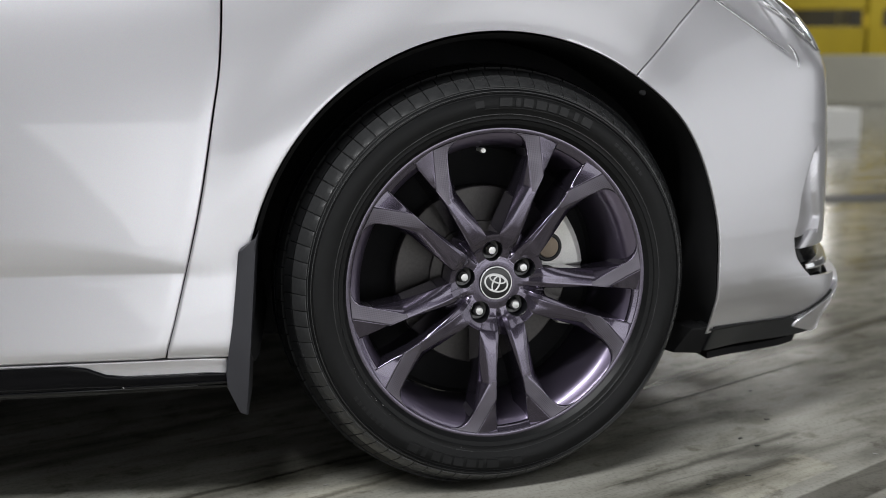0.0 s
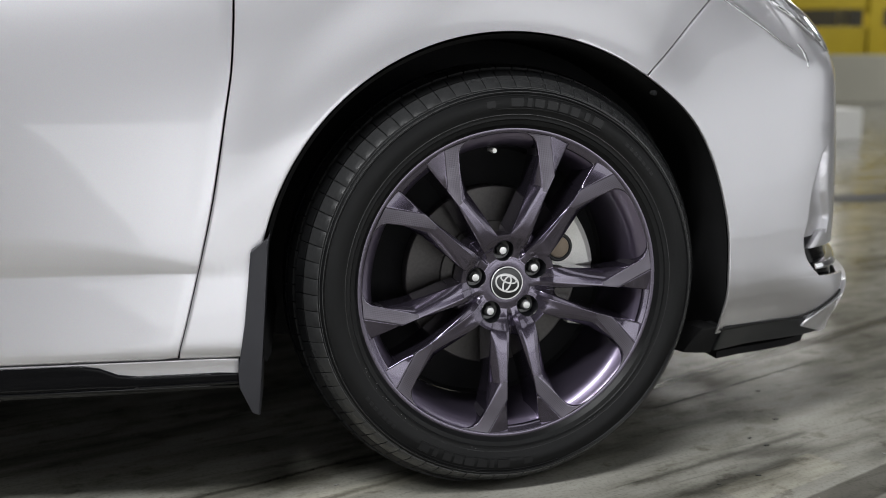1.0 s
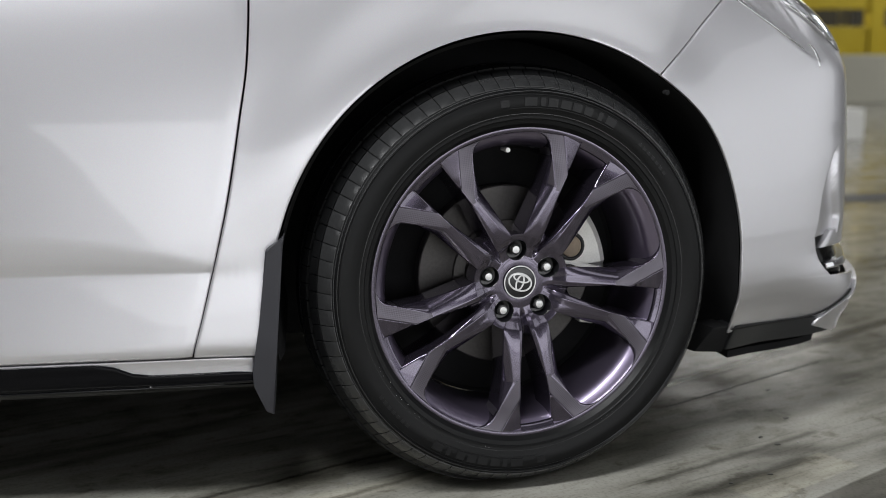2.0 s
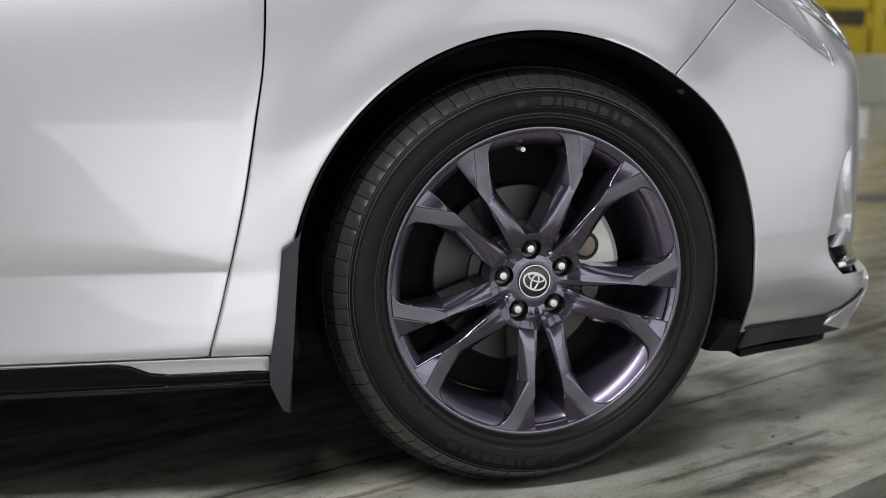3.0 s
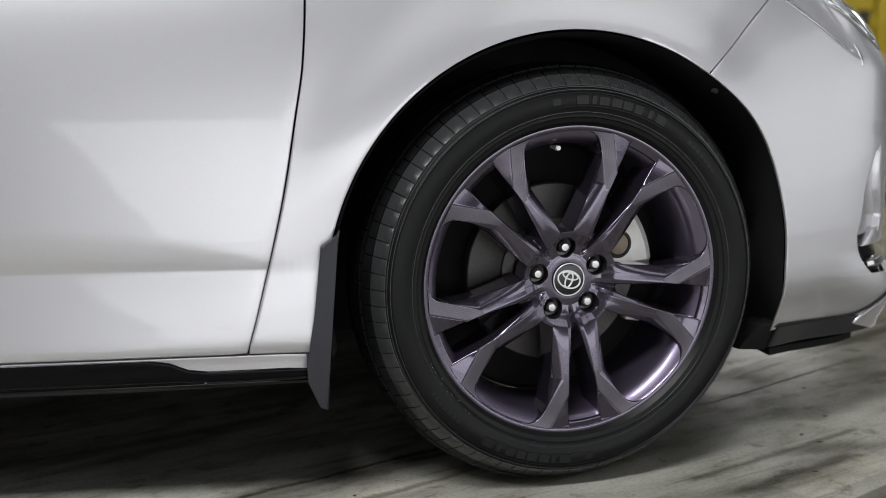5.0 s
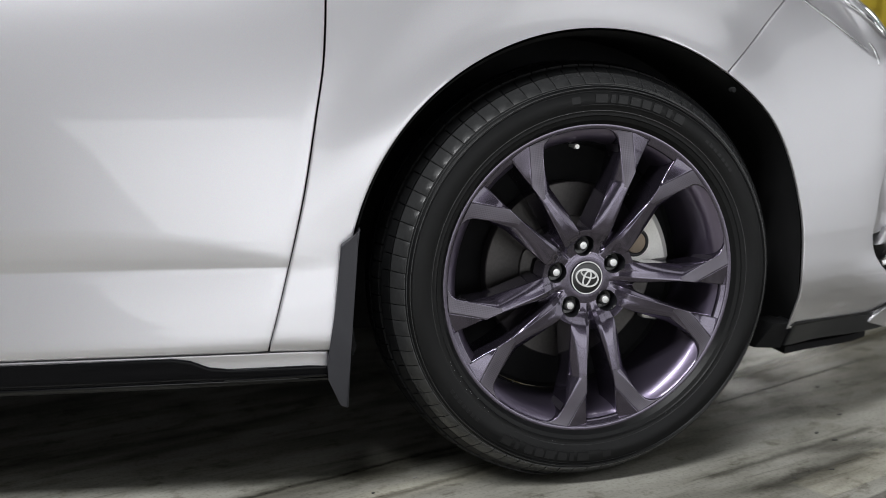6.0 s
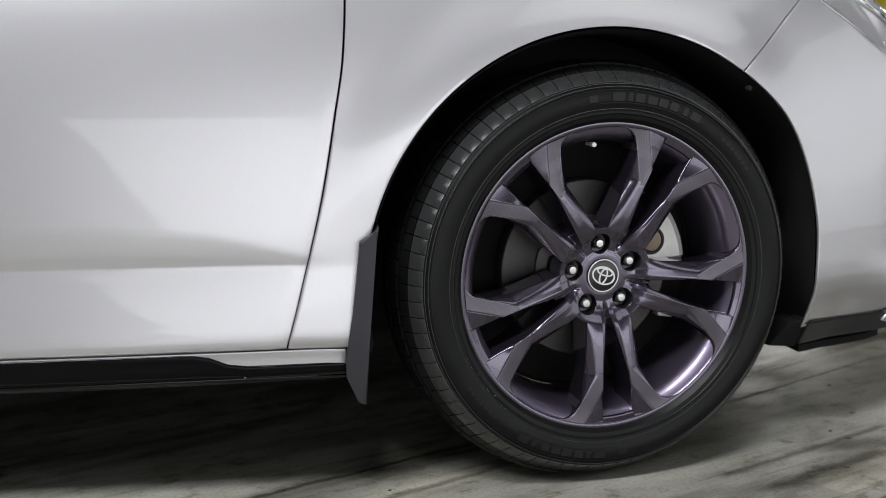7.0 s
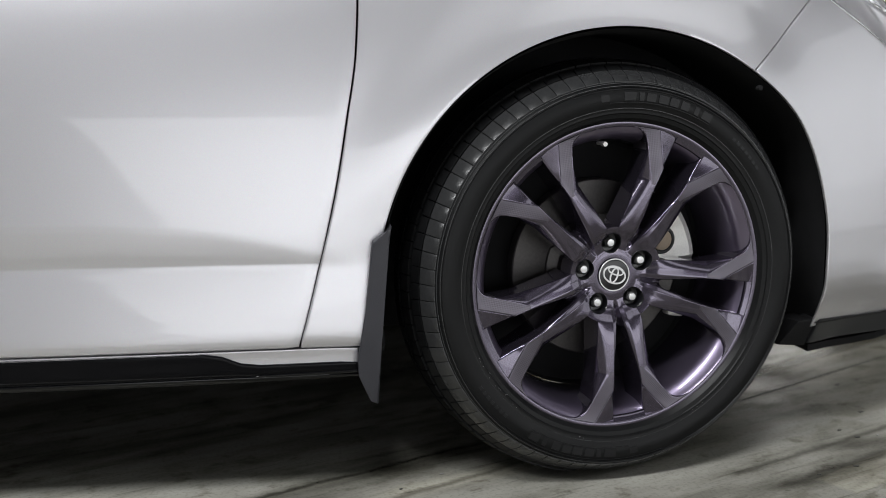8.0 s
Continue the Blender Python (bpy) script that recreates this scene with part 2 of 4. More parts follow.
def slab(outline, y0, y1, bevel=0.0, plane="xz"):
    """A flat shape, given by its outline, with thickness."""
    bm = bmesh.new()
    place = (lambda a, b, d: (a, d, b)) if plane == "xz" else (lambda a, b, d: (a, b, d))
    lo = [bm.verts.new(place(a, b, y0)) for a, b in outline]
    hi = [bm.verts.new(place(a, b, y1)) for a, b in outline]
    bm.faces.new(lo)
    bm.faces.new(hi[::-1])
    n = len(outline)
    for i in range(n):
        bm.faces.new((lo[i], lo[(i + 1) % n], hi[(i + 1) % n], hi[i]))
    if bevel:
        bmesh.ops.bevel(bm, geom=list(bm.edges), offset=bevel, segments=2, affect="EDGES", profile=0.5)
    return bm


def joined(*meshes):
    """Several bmeshes in one."""
    out = bmesh.new()
    for b in meshes:
        me = bpy.data.meshes.new("joined")
        b.to_mesh(me)
        b.free()
        out.from_mesh(me)
        bpy.data.meshes.remove(me)
    return out


def moved(bm, m):
    bmesh.ops.transform(bm, matrix=m, verts=bm.verts)
    return bm


# ---- the hall ----
X0, X1, Y0, Y1 = -9.0, 13.0, -7.5, 15.0
tagged(part("floor", box(X0 - 0.3, X1 + 0.3, Y0 - 0.3, Y1 + 0.3, -0.2, 0.0), FLOOR, smooth=False), "worn grey hall floor with dark streaks", "floor", kind="structure")
tagged(part("ceiling", box(X0 - 0.3, X1 + 0.3, Y0 - 0.3, Y1 + 0.3, CEILING, CEILING + 0.2), CEIL, smooth=False), "plain grey hall ceiling", "ceiling", kind="structure")
# unseen low bright source, assumed from the door's reflections; its gateway shape is invented
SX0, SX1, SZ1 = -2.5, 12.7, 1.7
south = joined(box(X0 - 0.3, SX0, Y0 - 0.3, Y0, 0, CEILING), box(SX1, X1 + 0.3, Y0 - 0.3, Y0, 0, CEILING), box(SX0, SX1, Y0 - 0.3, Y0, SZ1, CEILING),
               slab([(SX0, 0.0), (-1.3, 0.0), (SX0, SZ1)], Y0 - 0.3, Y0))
tagged(part("wall_south", south, WALL, smooth=False), "grey painted hall wall with an assumed wide low opening", "wall", kind="structure")
# no gateway is known here: opening and glow are added to brighten the bumper
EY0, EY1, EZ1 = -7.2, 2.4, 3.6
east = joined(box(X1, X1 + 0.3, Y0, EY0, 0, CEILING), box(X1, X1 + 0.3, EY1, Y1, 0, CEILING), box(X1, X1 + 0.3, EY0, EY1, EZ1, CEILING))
tagged(part("wall_east", east, WALL, smooth=False), "grey painted hall wall with an added opening for fill light", "wall", kind="structure")
tagged(part("backdrop", box(X1 + 1.0, X1 + 1.05, EY0 - 1.5, EY1 + 1.5, -0.2, 4.4), SOFT_GLOW, smooth=False), "glowing sheet behind an assumed opening", "backdrop", kind="structure")
area_lamp("unseen_side_light", (X1 + 0.1, (EY0 + EY1) / 2, EZ1 / 2), (0, (EY0 + EY1) / 2, EZ1 / 2), EY1 - EY0 - 0.1, EZ1 - 0.1, 34, (0.96, 0.975, 1.0))
tagged(part("backdrop", box(SX0 - 1.5, SX1 + 1.5, Y0 - 1.05, Y0 - 1.0, -0.2, 3.0), SOFT_GLOW, smooth=False), "glowing sheet behind an assumed opening", "backdrop", kind="structure")
area_lamp("unseen_side_light", ((SX0 + SX1) / 2, Y0 - 0.1, SZ1 / 2), ((SX0 + SX1) / 2, 0, SZ1 / 2), SX1 - SX0 - 0.1, SZ1 - 0.1, 112, (0.96, 0.975, 1.0))
tagged(part("wall_west", box(X0 - 0.3, X0, Y0, Y1, 0, CEILING), WALL, smooth=False), "grey painted hall wall", "wall", kind="structure")
WX0, WX1, WZ0, WZ1 = 4.4, 8.35, 1.75, 3.0
wall = joined(
    box(X0, WX0, Y1, Y1 + 0.3, 0, CEILING), box(WX1, X1, Y1, Y1 + 0.3, 0, CEILING),
    box(WX0, WX1, Y1, Y1 + 0.3, 0, WZ0), box(WX0, WX1, Y1, Y1 + 0.3, WZ1, CEILING))
tagged(part("wall_north", wall, BACK_WALL, smooth=False), "grey painted far hall wall with one window", "wall", kind="structure")
tagged(part("backdrop", box(WX0 - 1, WX1 + 1, Y1 + 1.0, Y1 + 1.05, 0.5, 4.4), SOFT_GLOW, smooth=False), "bright daylight outside the window", "backdrop", kind="structure")
tagged(part("floor_joint", box(X0, X1, 3.36, 3.62, 0.0, 0.004), STEEL, smooth=False), "dark strip across the hall floor", "floor joint", kind="structure")


def ceiling_lamp(x, y, watts, long=1.9, wide=0.48, mat=TUBE, label="assumed long slim white ceiling light with a lit diffuser"):
    lamp = new("ceiling_light")
    lamp.location = (x, y, CEILING)
    tagged(lamp, label, "ceiling light", "ceiling lights of the hall")
    a, b = long / 2, wide / 2
    part("housing", box(-a - 0.05, a + 0.05, -b - 0.04, b + 0.04, -0.07, -0.002, 0.01), WALL, lamp, smooth=False)
    part("diffuser", box(-a - 0.02, a + 0.02, -b - 0.01, b + 0.01, -0.085, -0.071), mat, lamp, "lit white diffuser", smooth=False)
    area_lamp("ceiling_lamp_light", (x, y, CEILING - 0.1), (x, y, 0), long, wide, watts, (0.97, 0.985, 1.0))


for lx, ly, watts in LAMPS:
    ceiling_lamp(lx, ly, watts)
# unseen fill panel, added to brighten the top of the fender
ceiling_lamp(5.2, -4.6, 34, 7.0, 3.2, SOFT_GLOW, "wide soft fill panel added under the ceiling")
area_lamp("window_daylight", ((WX0 + WX1) / 2, Y1 + 0.15, (WZ0 + WZ1) / 2), ((WX0 + WX1) / 2, 0, 1.0), 3.6, 1.2, 140, (1, 0.98, 0.94))


def yellow_rack():
    rack = new("storage_rack")
    rack.location = (0, 13.6, 0)
    tagged(rack, "yellow painted steel storage rack by the far wall", "rack")
    for x in (3.0, 7.99, 12.98):
        part("post", box(x - 0.11, x + 0.11, -0.1, 0.1, 0.0, 2.4, 0.01), YELLOW, rack, smooth=False)
    for x in (5.5, 10.5):
        for z0, z1 in ((0.66, 1.08), (1.33, 1.75)):
            part("beam", box(x - 2.38, x + 2.38, -0.06, 0.06, z0, z1, 0.01), YELLOW, rack, smooth=False)
        part("shelf", box(x - 2.38, x + 2.38, 0.07, 0.9, 0.95, 0.99), STEEL, rack, smooth=False)
        part("back_panel", box(x - 2.38, x + 2.38, 0.9, 0.93, 0.6, 1.8), STEEL, rack, smooth=False)


yellow_rack()
tagged(part("low_wall", box(1.5, X1, 12.7, 12.9, 0.0, 0.68, 0.02), BACK_WALL, smooth=False), "low grey concrete wall in front of the rack", "low wall", kind="structure")


def white_box():
    carton = new("storage_box")
    carton.location = (4.1, 6.9, 0)
    tagged(carton, "plain white storage box standing on the hall floor", "box")
    part("box_body", box(-0.24, 0.24, 0.0, 0.36, 0.0, 0.235, 0.008), WHITE_BOX, carton, smooth=False)
    part("lid", box(-0.24, 0.24, 0.0, 0.36, 0.236, 0.265, 0.008), WHITE_BOX, carton, smooth=False)


white_box()


def floor_mark(name, x0, y0, x1, y1, width, mat, label, wobble=0.25, seed=0, z=0.0006):
    """A worn mark on the floor from one point to another, with an uneven edge."""
    rnd = random.Random(seed)
    a, b = Vector((x0, y0, 0)), Vector((x1, y1, 0))
    d = (b - a).normalized()
    n = Vector((-d.y, d.x, 0))
    steps = max(6, int((b - a).length / 0.015))
    rows = []
    for i in range(steps + 1):
        p = a + (b - a) * (i / steps)
        taper = min(1, 6 * i / steps + 0.25, 6 * (1 - i / steps) + 0.25)
        up, dn = (width / 2 * taper * (1 + wobble * rnd.uniform(-1, 1)) for _ in range(2))
        rows.append([p + n * up, p + n * up * 0.95 + Vector((0, 0, z)), p - n * dn * 0.95 + Vector((0, 0, z)), p - n * dn])
    return tagged(part(name, grid(rows), mat, smooth=False), label, "floor mark", kind="structure")


SOOT = grained("floor_soot", (0.04, 0.039, 0.035), 0.7, 0.35, 30)
PALE = grained("pale_concrete", (0.25, 0.246, 0.225), 0.5, 0.18, 40)
floor_mark("floor_crack", 0.40, 0.365, 0.90, 0.66, 0.004, SOOT, "thin dark crack in the floor", 0.6, 1)


def flake(x, y, size, turned_by, mat):
    """A small chip lying on the floor."""
    rnd = random.Random(int(x * 1000) + 7)
    outline = [(size * rnd.uniform(0.6, 1.1) * math.cos(a), 0.5 * size * rnd.uniform(0.6, 1.1) * math.sin(a)) for a in (0.2, 1.2, 2.3, 3.4, 4.3, 5.4)]
    bm = moved(slab(outline, 0.0004, 0.0014, plane="xy"), pose(x, y, 0.0005, 0, 0, turned_by))
    tagged(part("floor_chip", bm, mat, smooth=False), "small chip of dirt lying on the floor", "chip", "chips on the floor")


for x, y, size, a, mat in ((0.671, 0.449, 0.007, 20, SOOT), (0.628, 0.26, 0.008, 10, SOOT), (0.528, 0.158, 0.008, 30, SOOT), (0.467, -0.03, 0.008, -5, SOOT), (0.751, 0.04, 0.007, -30, PALE), (0.545, 0.115, 0.008, 15, SOOT),
                           (0.59, 0.12, 0.006, 60, PALE), (0.38, -0.06, 0.005, 0, SOOT), (-0.30, 0.03, 0.006, 25, PALE), (-0.12, 0.05, 0.006, 25, PALE), (-0.38, -0.03, 0.005, 40, SOOT)):
    flake(x, y, size, a, mat)

# ---- the car: one body side surface from which the panels are cut ----
car = new("car")
tagged(car, "silver metallic car with dark alloy wheels on the hall floor", "car")
HUB = Vector((0, 0, 0.370))
PLAN = [(-2.6, -0.075), (-1.6, -0.092), (-0.9, -0.094), (-0.6, -0.091), (-0.4, -0.083), (-0.2, -0.07), (0.0, -0.048), (0.15, -0.022),
        (0.25, 0.002), (0.45, 0.08), (0.58, 0.150), (0.655, 0.205), (0.70, 0.25), (0.735, 0.31), (0.78, 0.42), (0.84, 0.68), (0.86, 1.0)]
_s = np.concatenate([[0], np.cumsum([math.dist(a, b) for a, b in zip(PLAN[:-1], PLAN[1:])])])
_s = _s - _s[4] - 0.4
plan_x, plan_y = spline(list(zip(_s, [p[0] for p in PLAN]))), spline(list(zip(_s, [p[1] for p in PLAN])))
along_of_x = spline(list(zip([p[0] for p in PLAN], _s)))
S_END = float(_s[-1])
nose = spline([(0.15, 0.0), (0.2, 0.0), (0.25, 0.02), (0.28, 0.03), (0.33, 0.02), (0.38, 0.0), (0.53, 0.0), (0.64, -0.006), (0.72, -0.012), (0.775, -0.035), (0.83, -0.075), (0.863, -0.117), (0.95, -0.24)])
tuck = spline([(0.15, 0.085), (0.2, 0.06), (0.25, 0.034), (0.27, 0.024), (0.278, 0.0195), (0.29, 0.014), (0.31, 0.0065), (0.34, 0.0012), (0.37, 0.0), (0.42, 0.0), (0.45, 0.001), (0.50, 0.004), (0.55, 0.0075), (0.66, 0.0165), (0.75, 0.0275), (0.85, 0.045), (0.95, 0.075), (1.0, 0.14)])
tuck_sill = spline([(0.15, 0.08), (0.2, 0.045), (0.22, 0.020), (0.235, 0.004), (0.247, -0.003), (0.265, -0.0035), (0.279, -0.0045), (0.284, -0.0065), (0.292, -0.0095), (0.305, -0.0100), (0.33, -0.0085), (0.36, -0.0060), (0.40, -0.0020), (0.42, 0.0), (0.45, 0.001), (0.50, 0.004), (0.55, 0.0075), (0.66, 0.0165), (0.75, 0.0275), (0.85, 0.045), (0.95, 0.075), (1.0, 0.14)])
scallop = line([(0.25, 0.0), (0.30, 0.0), (0.4202, 0.0066), (0.4212, 0.0068), (0.4224, 0.0066), (0.44, 0.0042), (0.46, 0.0021), (0.475, 0.0006), (0.485, 0.0), (0.50, 0.0), (0.9, 0.0)])
leaf_of = line([(-4.0, 1.15), (-1.2, 1.15), (-0.85, 1.08), (-0.74, 0.97), (-0.665, 0.82), (-0.61, 0.64), (-0.56, 0.44), (-0.51, 0.2), (-0.46, 0.02), (4.0, 0.02)])
ARCH_X, ARCH_Z = 0.004, 0.372
arch_r = spline([(-130, 0.44), (-90, 0.430), (-72, 0.426), (-45, 0.427), (-20, 0.427), (0, 0.427), (35, 0.428), (55, 0.437), (75, 0.430), (90, 0.427), (100, 0.438), (107, 0.460), (130, 0.50)])


def side(s, z, inward=0.0):
    """The body side at s metres along its plan line and z metres up."""
    x, y = plan_x(s), plan_y(s) - 0.016
    dx, dy = plan_x(s + 0.004) - plan_x(s - 0.004), plan_y(s + 0.004) - plan_y(s - 0.004)
    n = math.hypot(dx, dy)
    front = smoothstep(-0.2, 0.1, x)
    q = tuck(z) * front + tuck_sill(z) * (1 - front)
    leaf = leaf_of(s)
    q += leaf * scallop(z if z < 0.4212 else 0.4212 + (z - 0.4212) / leaf)
    w = smoothstep(0.52, 0.72, x)
    ridge = 0.760 + (0.602 - x) * 0.61
    q += (0.28 * max(0.0, z - ridge) + 0.5 * min(max(0.0, z - ridge), 0.009)) * smoothstep(0.30, 0.46, x) * (1 - smoothstep(0.60, 0.65, x))
    q *= 1 - 0.85 * w
    d = math.hypot(x - ARCH_X, z - ARCH_Z) - 0.425
    q -= 0.012 * (1 - smoothstep(0.0, 0.13, d)) * (1 - smoothstep(0.25, 0.45, x)) * smoothstep(0.42, 0.66, z)
    q += inward
    return (x - dy / n * q + (nose(z) + 0.012) * w, y + dx / n * q, z)


def arch_point(deg, grow=0.0):
    r = arch_r(deg) + grow
    return ARCH_X + r * math.sin(radians(deg)), ARCH_Z + r * math.cos(radians(deg))


def panel(name, left, right, nt, ns, mat, parent, label="", hem=0.014, lift=0.0):
    """A panel of the body side between two boundary curves t -> (s, z), with turned-in edges."""
    rows = []
    for i in range(nt + 1):
        (s0, z0), (s1, z1) = left(i / nt), right(i / nt)
        rows.append([(s0 + (s1 - s0) * j / ns, z0 + (z1 - z0) * j / ns) for j in range(ns + 1)])
    bm = grid([[side(s, z, -lift) for s, z in row] for row in rows])
    flat = list(bm.verts)
    w = ns + 1
    rim = [(0, j) for j in range(ns + 1)] + [(i, ns) for i in range(1, nt + 1)] + [(nt, j) for j in range(ns - 1, -1, -1)] + [(i, 0) for i in range(nt - 1, 0, -1)]
    rings = [[flat[i * w + j] for i, j in rim]]
    for out, deep in ((0.0012, 0.0004), (0.0022, 0.0014), (0.0026, 0.003), (0.0026, max(hem, 0.004))):
        ring_verts = []
        for i, j in rim:
            (s, z), (si, zi) = rows[i][j], rows[min(max(i, 1), nt - 1)][min(max(j, 1), ns - 1)]
            far = math.dist((s, z), (si, zi)) + 1e-6
            ring_verts.append(bm.verts.new(side(s + (s - si) / far * out, z + (z - zi) / far * out, deep - lift)))
        rings.append(ring_verts)
    for a, b in zip(rings[:-1], rings[1:]):
        for k in range(len(rim)):
            k1 = (k + 1) % len(rim)
            bm.faces.new((a[k], a[k1], b[k1], b[k]))
    bmesh.ops.remove_doubles(bm, verts=bm.verts, dist=0.00005)
    return part(name, bm, mat, parent, label)


def path(points):
    """A polyline t -> (s, z) by length."""
    d = np.concatenate([[0], np.cumsum([math.dist(a, b) for a, b in zip(points[:-1], points[1:])])])
    d = d / d[-1]
    return lambda t: (float(np.interp(t, d, [p[0] for p in points])), float(np.interp(t, d, [p[1] for p in points])))


door_gap_x = spline([(0.26, -0.557), (0.28, -0.552), (0.345, -0.5335), (0.405, -0.518), (0.448, -0.507), (0.54, -0.486), (0.66, -0.4645), (0.75, -0.450), (0.845, -0.444), (0.95, -0.442)])
nose_gap_x = spline([(0.72, 0.243), (0.732, 0.256), (0.78, 0.316), (0.818, 0.358), (0.852, 0.398), (0.95, 0.51)])
TOP, SILL = 0.95, 0.2875
NOTCH = 34.8
REAR = -101.6
GAP = 0.0032


def at(x, z):
    return along_of_x(x), z


def door_edge(z, off):
    return at(door_gap_x(z) + off, z)


# out of view, added to keep lamp light from under the car
panel("rear_door", lambda t: (-3.3, SILL + (TOP - SILL) * t), lambda t: (-1.905, SILL + (TOP - SILL) * t), 80, 10, PAINT, car, "silver rear door")
panel("front_door", lambda t: (-1.9, SILL + (TOP - SILL) * t), lambda t: door_edge(SILL + (TOP - SILL) * t, -GAP), 340, 70, PAINT, car, "silver front door with a sculpted lower crease")
fender_outer = path([door_edge(SILL + (TOP - SILL) * i / 30, GAP) for i in range(31)]
                    + [at(door_gap_x(TOP) + (nose_gap_x(TOP) - door_gap_x(TOP)) * i / 12, TOP) for i in range(1, 12)]
                    + [at(nose_gap_x(z) - GAP, z) for z in np.linspace(TOP, 0.7262, 16)])
panel("front_fender", fender_outer, lambda t: at(*arch_point(REAR + (NOTCH - 0.3 - REAR) * t)), 160, 34, PAINT, car, "silver front fender round the wheel arch", hem=0.005)
FRONT_LOW = 107.0
bumper_inner = path([at(*arch_point(a)) for a in np.linspace(FRONT_LOW, NOTCH + 0.3, 40)] + [at(nose_gap_x(z) + GAP, z) for z in np.linspace(0.735, TOP, 14)])
opening = line([(0.2, 0.63), (0.24, 0.652), (0.262, 0.695), (0.285, 0.735), (0.305, 0.745), (0.316, 0.715), (0.324, 0.645), (0.34, 0.632), (0.36, 0.622), (0.385, 0.615), (0.405, 0.612), (0.42, 0.616), (0.438, 0.621), (0.489, 0.629), (0.521, 0.639), (0.547, 0.650), (0.567, 0.660), (0.580, 0.672), (0.592, 0.70), (0.605, 0.78), (1.0, 0.78)])
bumper = panel("front_bumper", bumper_inner, lambda t: at(opening(0.24 + (TOP - 0.24) * t), 0.24 + (TOP - 0.24) * t), 220, 110, PAINT, car, "silver front bumper wrapping round the corner", hem=0.005)
panel("lip_seam", path([at(0.446, 0.2440), at(0.491, 0.2428), at(0.548, 0.2408), at(0.605, 0.2412), at(0.633, 0.2432), at(0.659, 0.2530), at(0.679, 0.2665), at(0.699, 0.2825)]),
      path([at(0.446, 0.2437), at(0.491, 0.2425), at(0.548, 0.2405), at(0.605, 0.2409), at(0.6333, 0.2429), at(0.6593, 0.2527), at(0.6793, 0.2662), at(0.6993, 0.2822)]), 50, 2, SEAL, bumper, "dark seam over the lower lip", lift=0.0042, hem=0.004)


def air_curtain():
    """The slanting hollow beside the bumper corner: deeper towards the front."""
    rows = []
    for i in range(41):
        z = 0.405 + 0.2 * i / 40
        s0 = along_of_x(opening(min(z, 0.567)))
        wide = max(0.004, 0.08 * min(1.0, (0.587 - z) / 0.15))
        row = []
        for j in range(33):
            d = -0.02 + 0.18 * j / 32
            sunk = 0.0042 + 0.008 * smoothstep(-0.005, wide * 0.85, d)
            row.append(side(s0 + d, z, 0.0012 + (sunk - 0.0012) * (1 - smoothstep(wide, wide + 0.012, d))))
        rows.append(row)
    return grid(rows)


part("air_curtain", air_curtain(), PAINT, bumper, "slanting silver hollow above the air intake")
front_edge = lambda z: at(0.785, z)
panel("bumper_front", lambda t: front_edge(0.42 + (TOP - 0.42) * t), lambda t: (S_END, 0.42 + (TOP - 0.42) * t), 40, 30, PAINT, bumper)
panel("bumper_corner", path([at(0.690, 0.200), at(0.640, 0.220), at(0.641, 0.233), at(0.662, 0.251), at(0.684, 0.266), at(0.705, 0.283), at(0.722, 0.297)]), lambda t: (S_END, 0.2 + 0.11 * t), 28, 30, PAINT, bumper, lift=0.008, hem=0.02)
panel("lower_trim", lambda t: at(0.458 - 0.004 * t, 0.198 + 0.050 * t), lambda t: at(0.70 - 0.065 * t, 0.201 + 0.036 * t), 8, 30, TRIM, bumper, "dark grey plastic lower bumper lip", lift=0.003, hem=0.05)
panel("grille_opening", lambda t: at(0.61, 0.27 + 0.16 * t), lambda t: (S_END, 0.27 + 0.16 * t), 6, 30, GLOSS_BLACK, bumper, "dark air intake", lift=-0.022, hem=0.02)
panel("grille_trim", lambda t: at(0.632 + 0.03 * t, 0.382 + 0.03 * t), lambda t: (S_END, 0.375 + 0.04 * t), 6, 30, PAINT, bumper, "silver strip over the air intake", lift=-0.002, hem=0.02)
panel("grille_trim", lambda t: at(0.65, 0.336 + 0.010 * t), lambda t: (S_END, 0.336 + 0.010 * t), 4, 30, CHROME, bumper, "thin chrome strip", lift=-0.008, hem=0.02)
# added beads that draw the lamp highlight along the crease
for left, right in (([at(0.425, 0.8625), at(0.488, 0.8285), at(0.545, 0.7985), at(0.606, 0.7640)], [at(0.427, 0.8575), at(0.490, 0.8225), at(0.547, 0.7925), at(0.607, 0.7625)]),
                    ([at(0.6205, 0.775), at(0.627, 0.762), at(0.6285, 0.748), at(0.6275, 0.734)], [at(0.6225, 0.775), at(0.6305, 0.762), at(0.632, 0.748), at(0.6285, 0.734)])):
    panel("crease_highlight", path(left), path(right), 30, 4, GLINT, bumper, "bright bead added as the highlight along the crease", lift=0.0012, hem=0.003)
panel("headlight", path([at(0.70, 0.765), at(0.66, 0.80), at(0.60, 0.86), at(0.55, 0.95)]), lambda t: (S_END, 0.75 + 0.2 * t), 20, 30, LENS, car, "clear headlight lens over a bright housing", lift=0.003, hem=0.03)

panel("headlight_trim", path([at(0.668, 0.790), at(0.640, 0.818), at(0.605, 0.853), at(0.575, 0.90)]), path([at(0.672, 0.793), at(0.645, 0.822), at(0.611, 0.857), at(0.581, 0.904)]), 20, 3, CHROME, car, "thin chrome strip along the headlight", lift=0.007, hem=0.006)
panel("headlight_trim", path([at(0.688, 0.785), at(0.668, 0.815), at(0.645, 0.85), at(0.62, 0.90)]), path([at(0.691, 0.787), at(0.672, 0.818), at(0.650, 0.853), at(0.626, 0.903)]), 20, 3, CHROME, car, "thin chrome strip along the headlight", lift=0.007, hem=0.006)

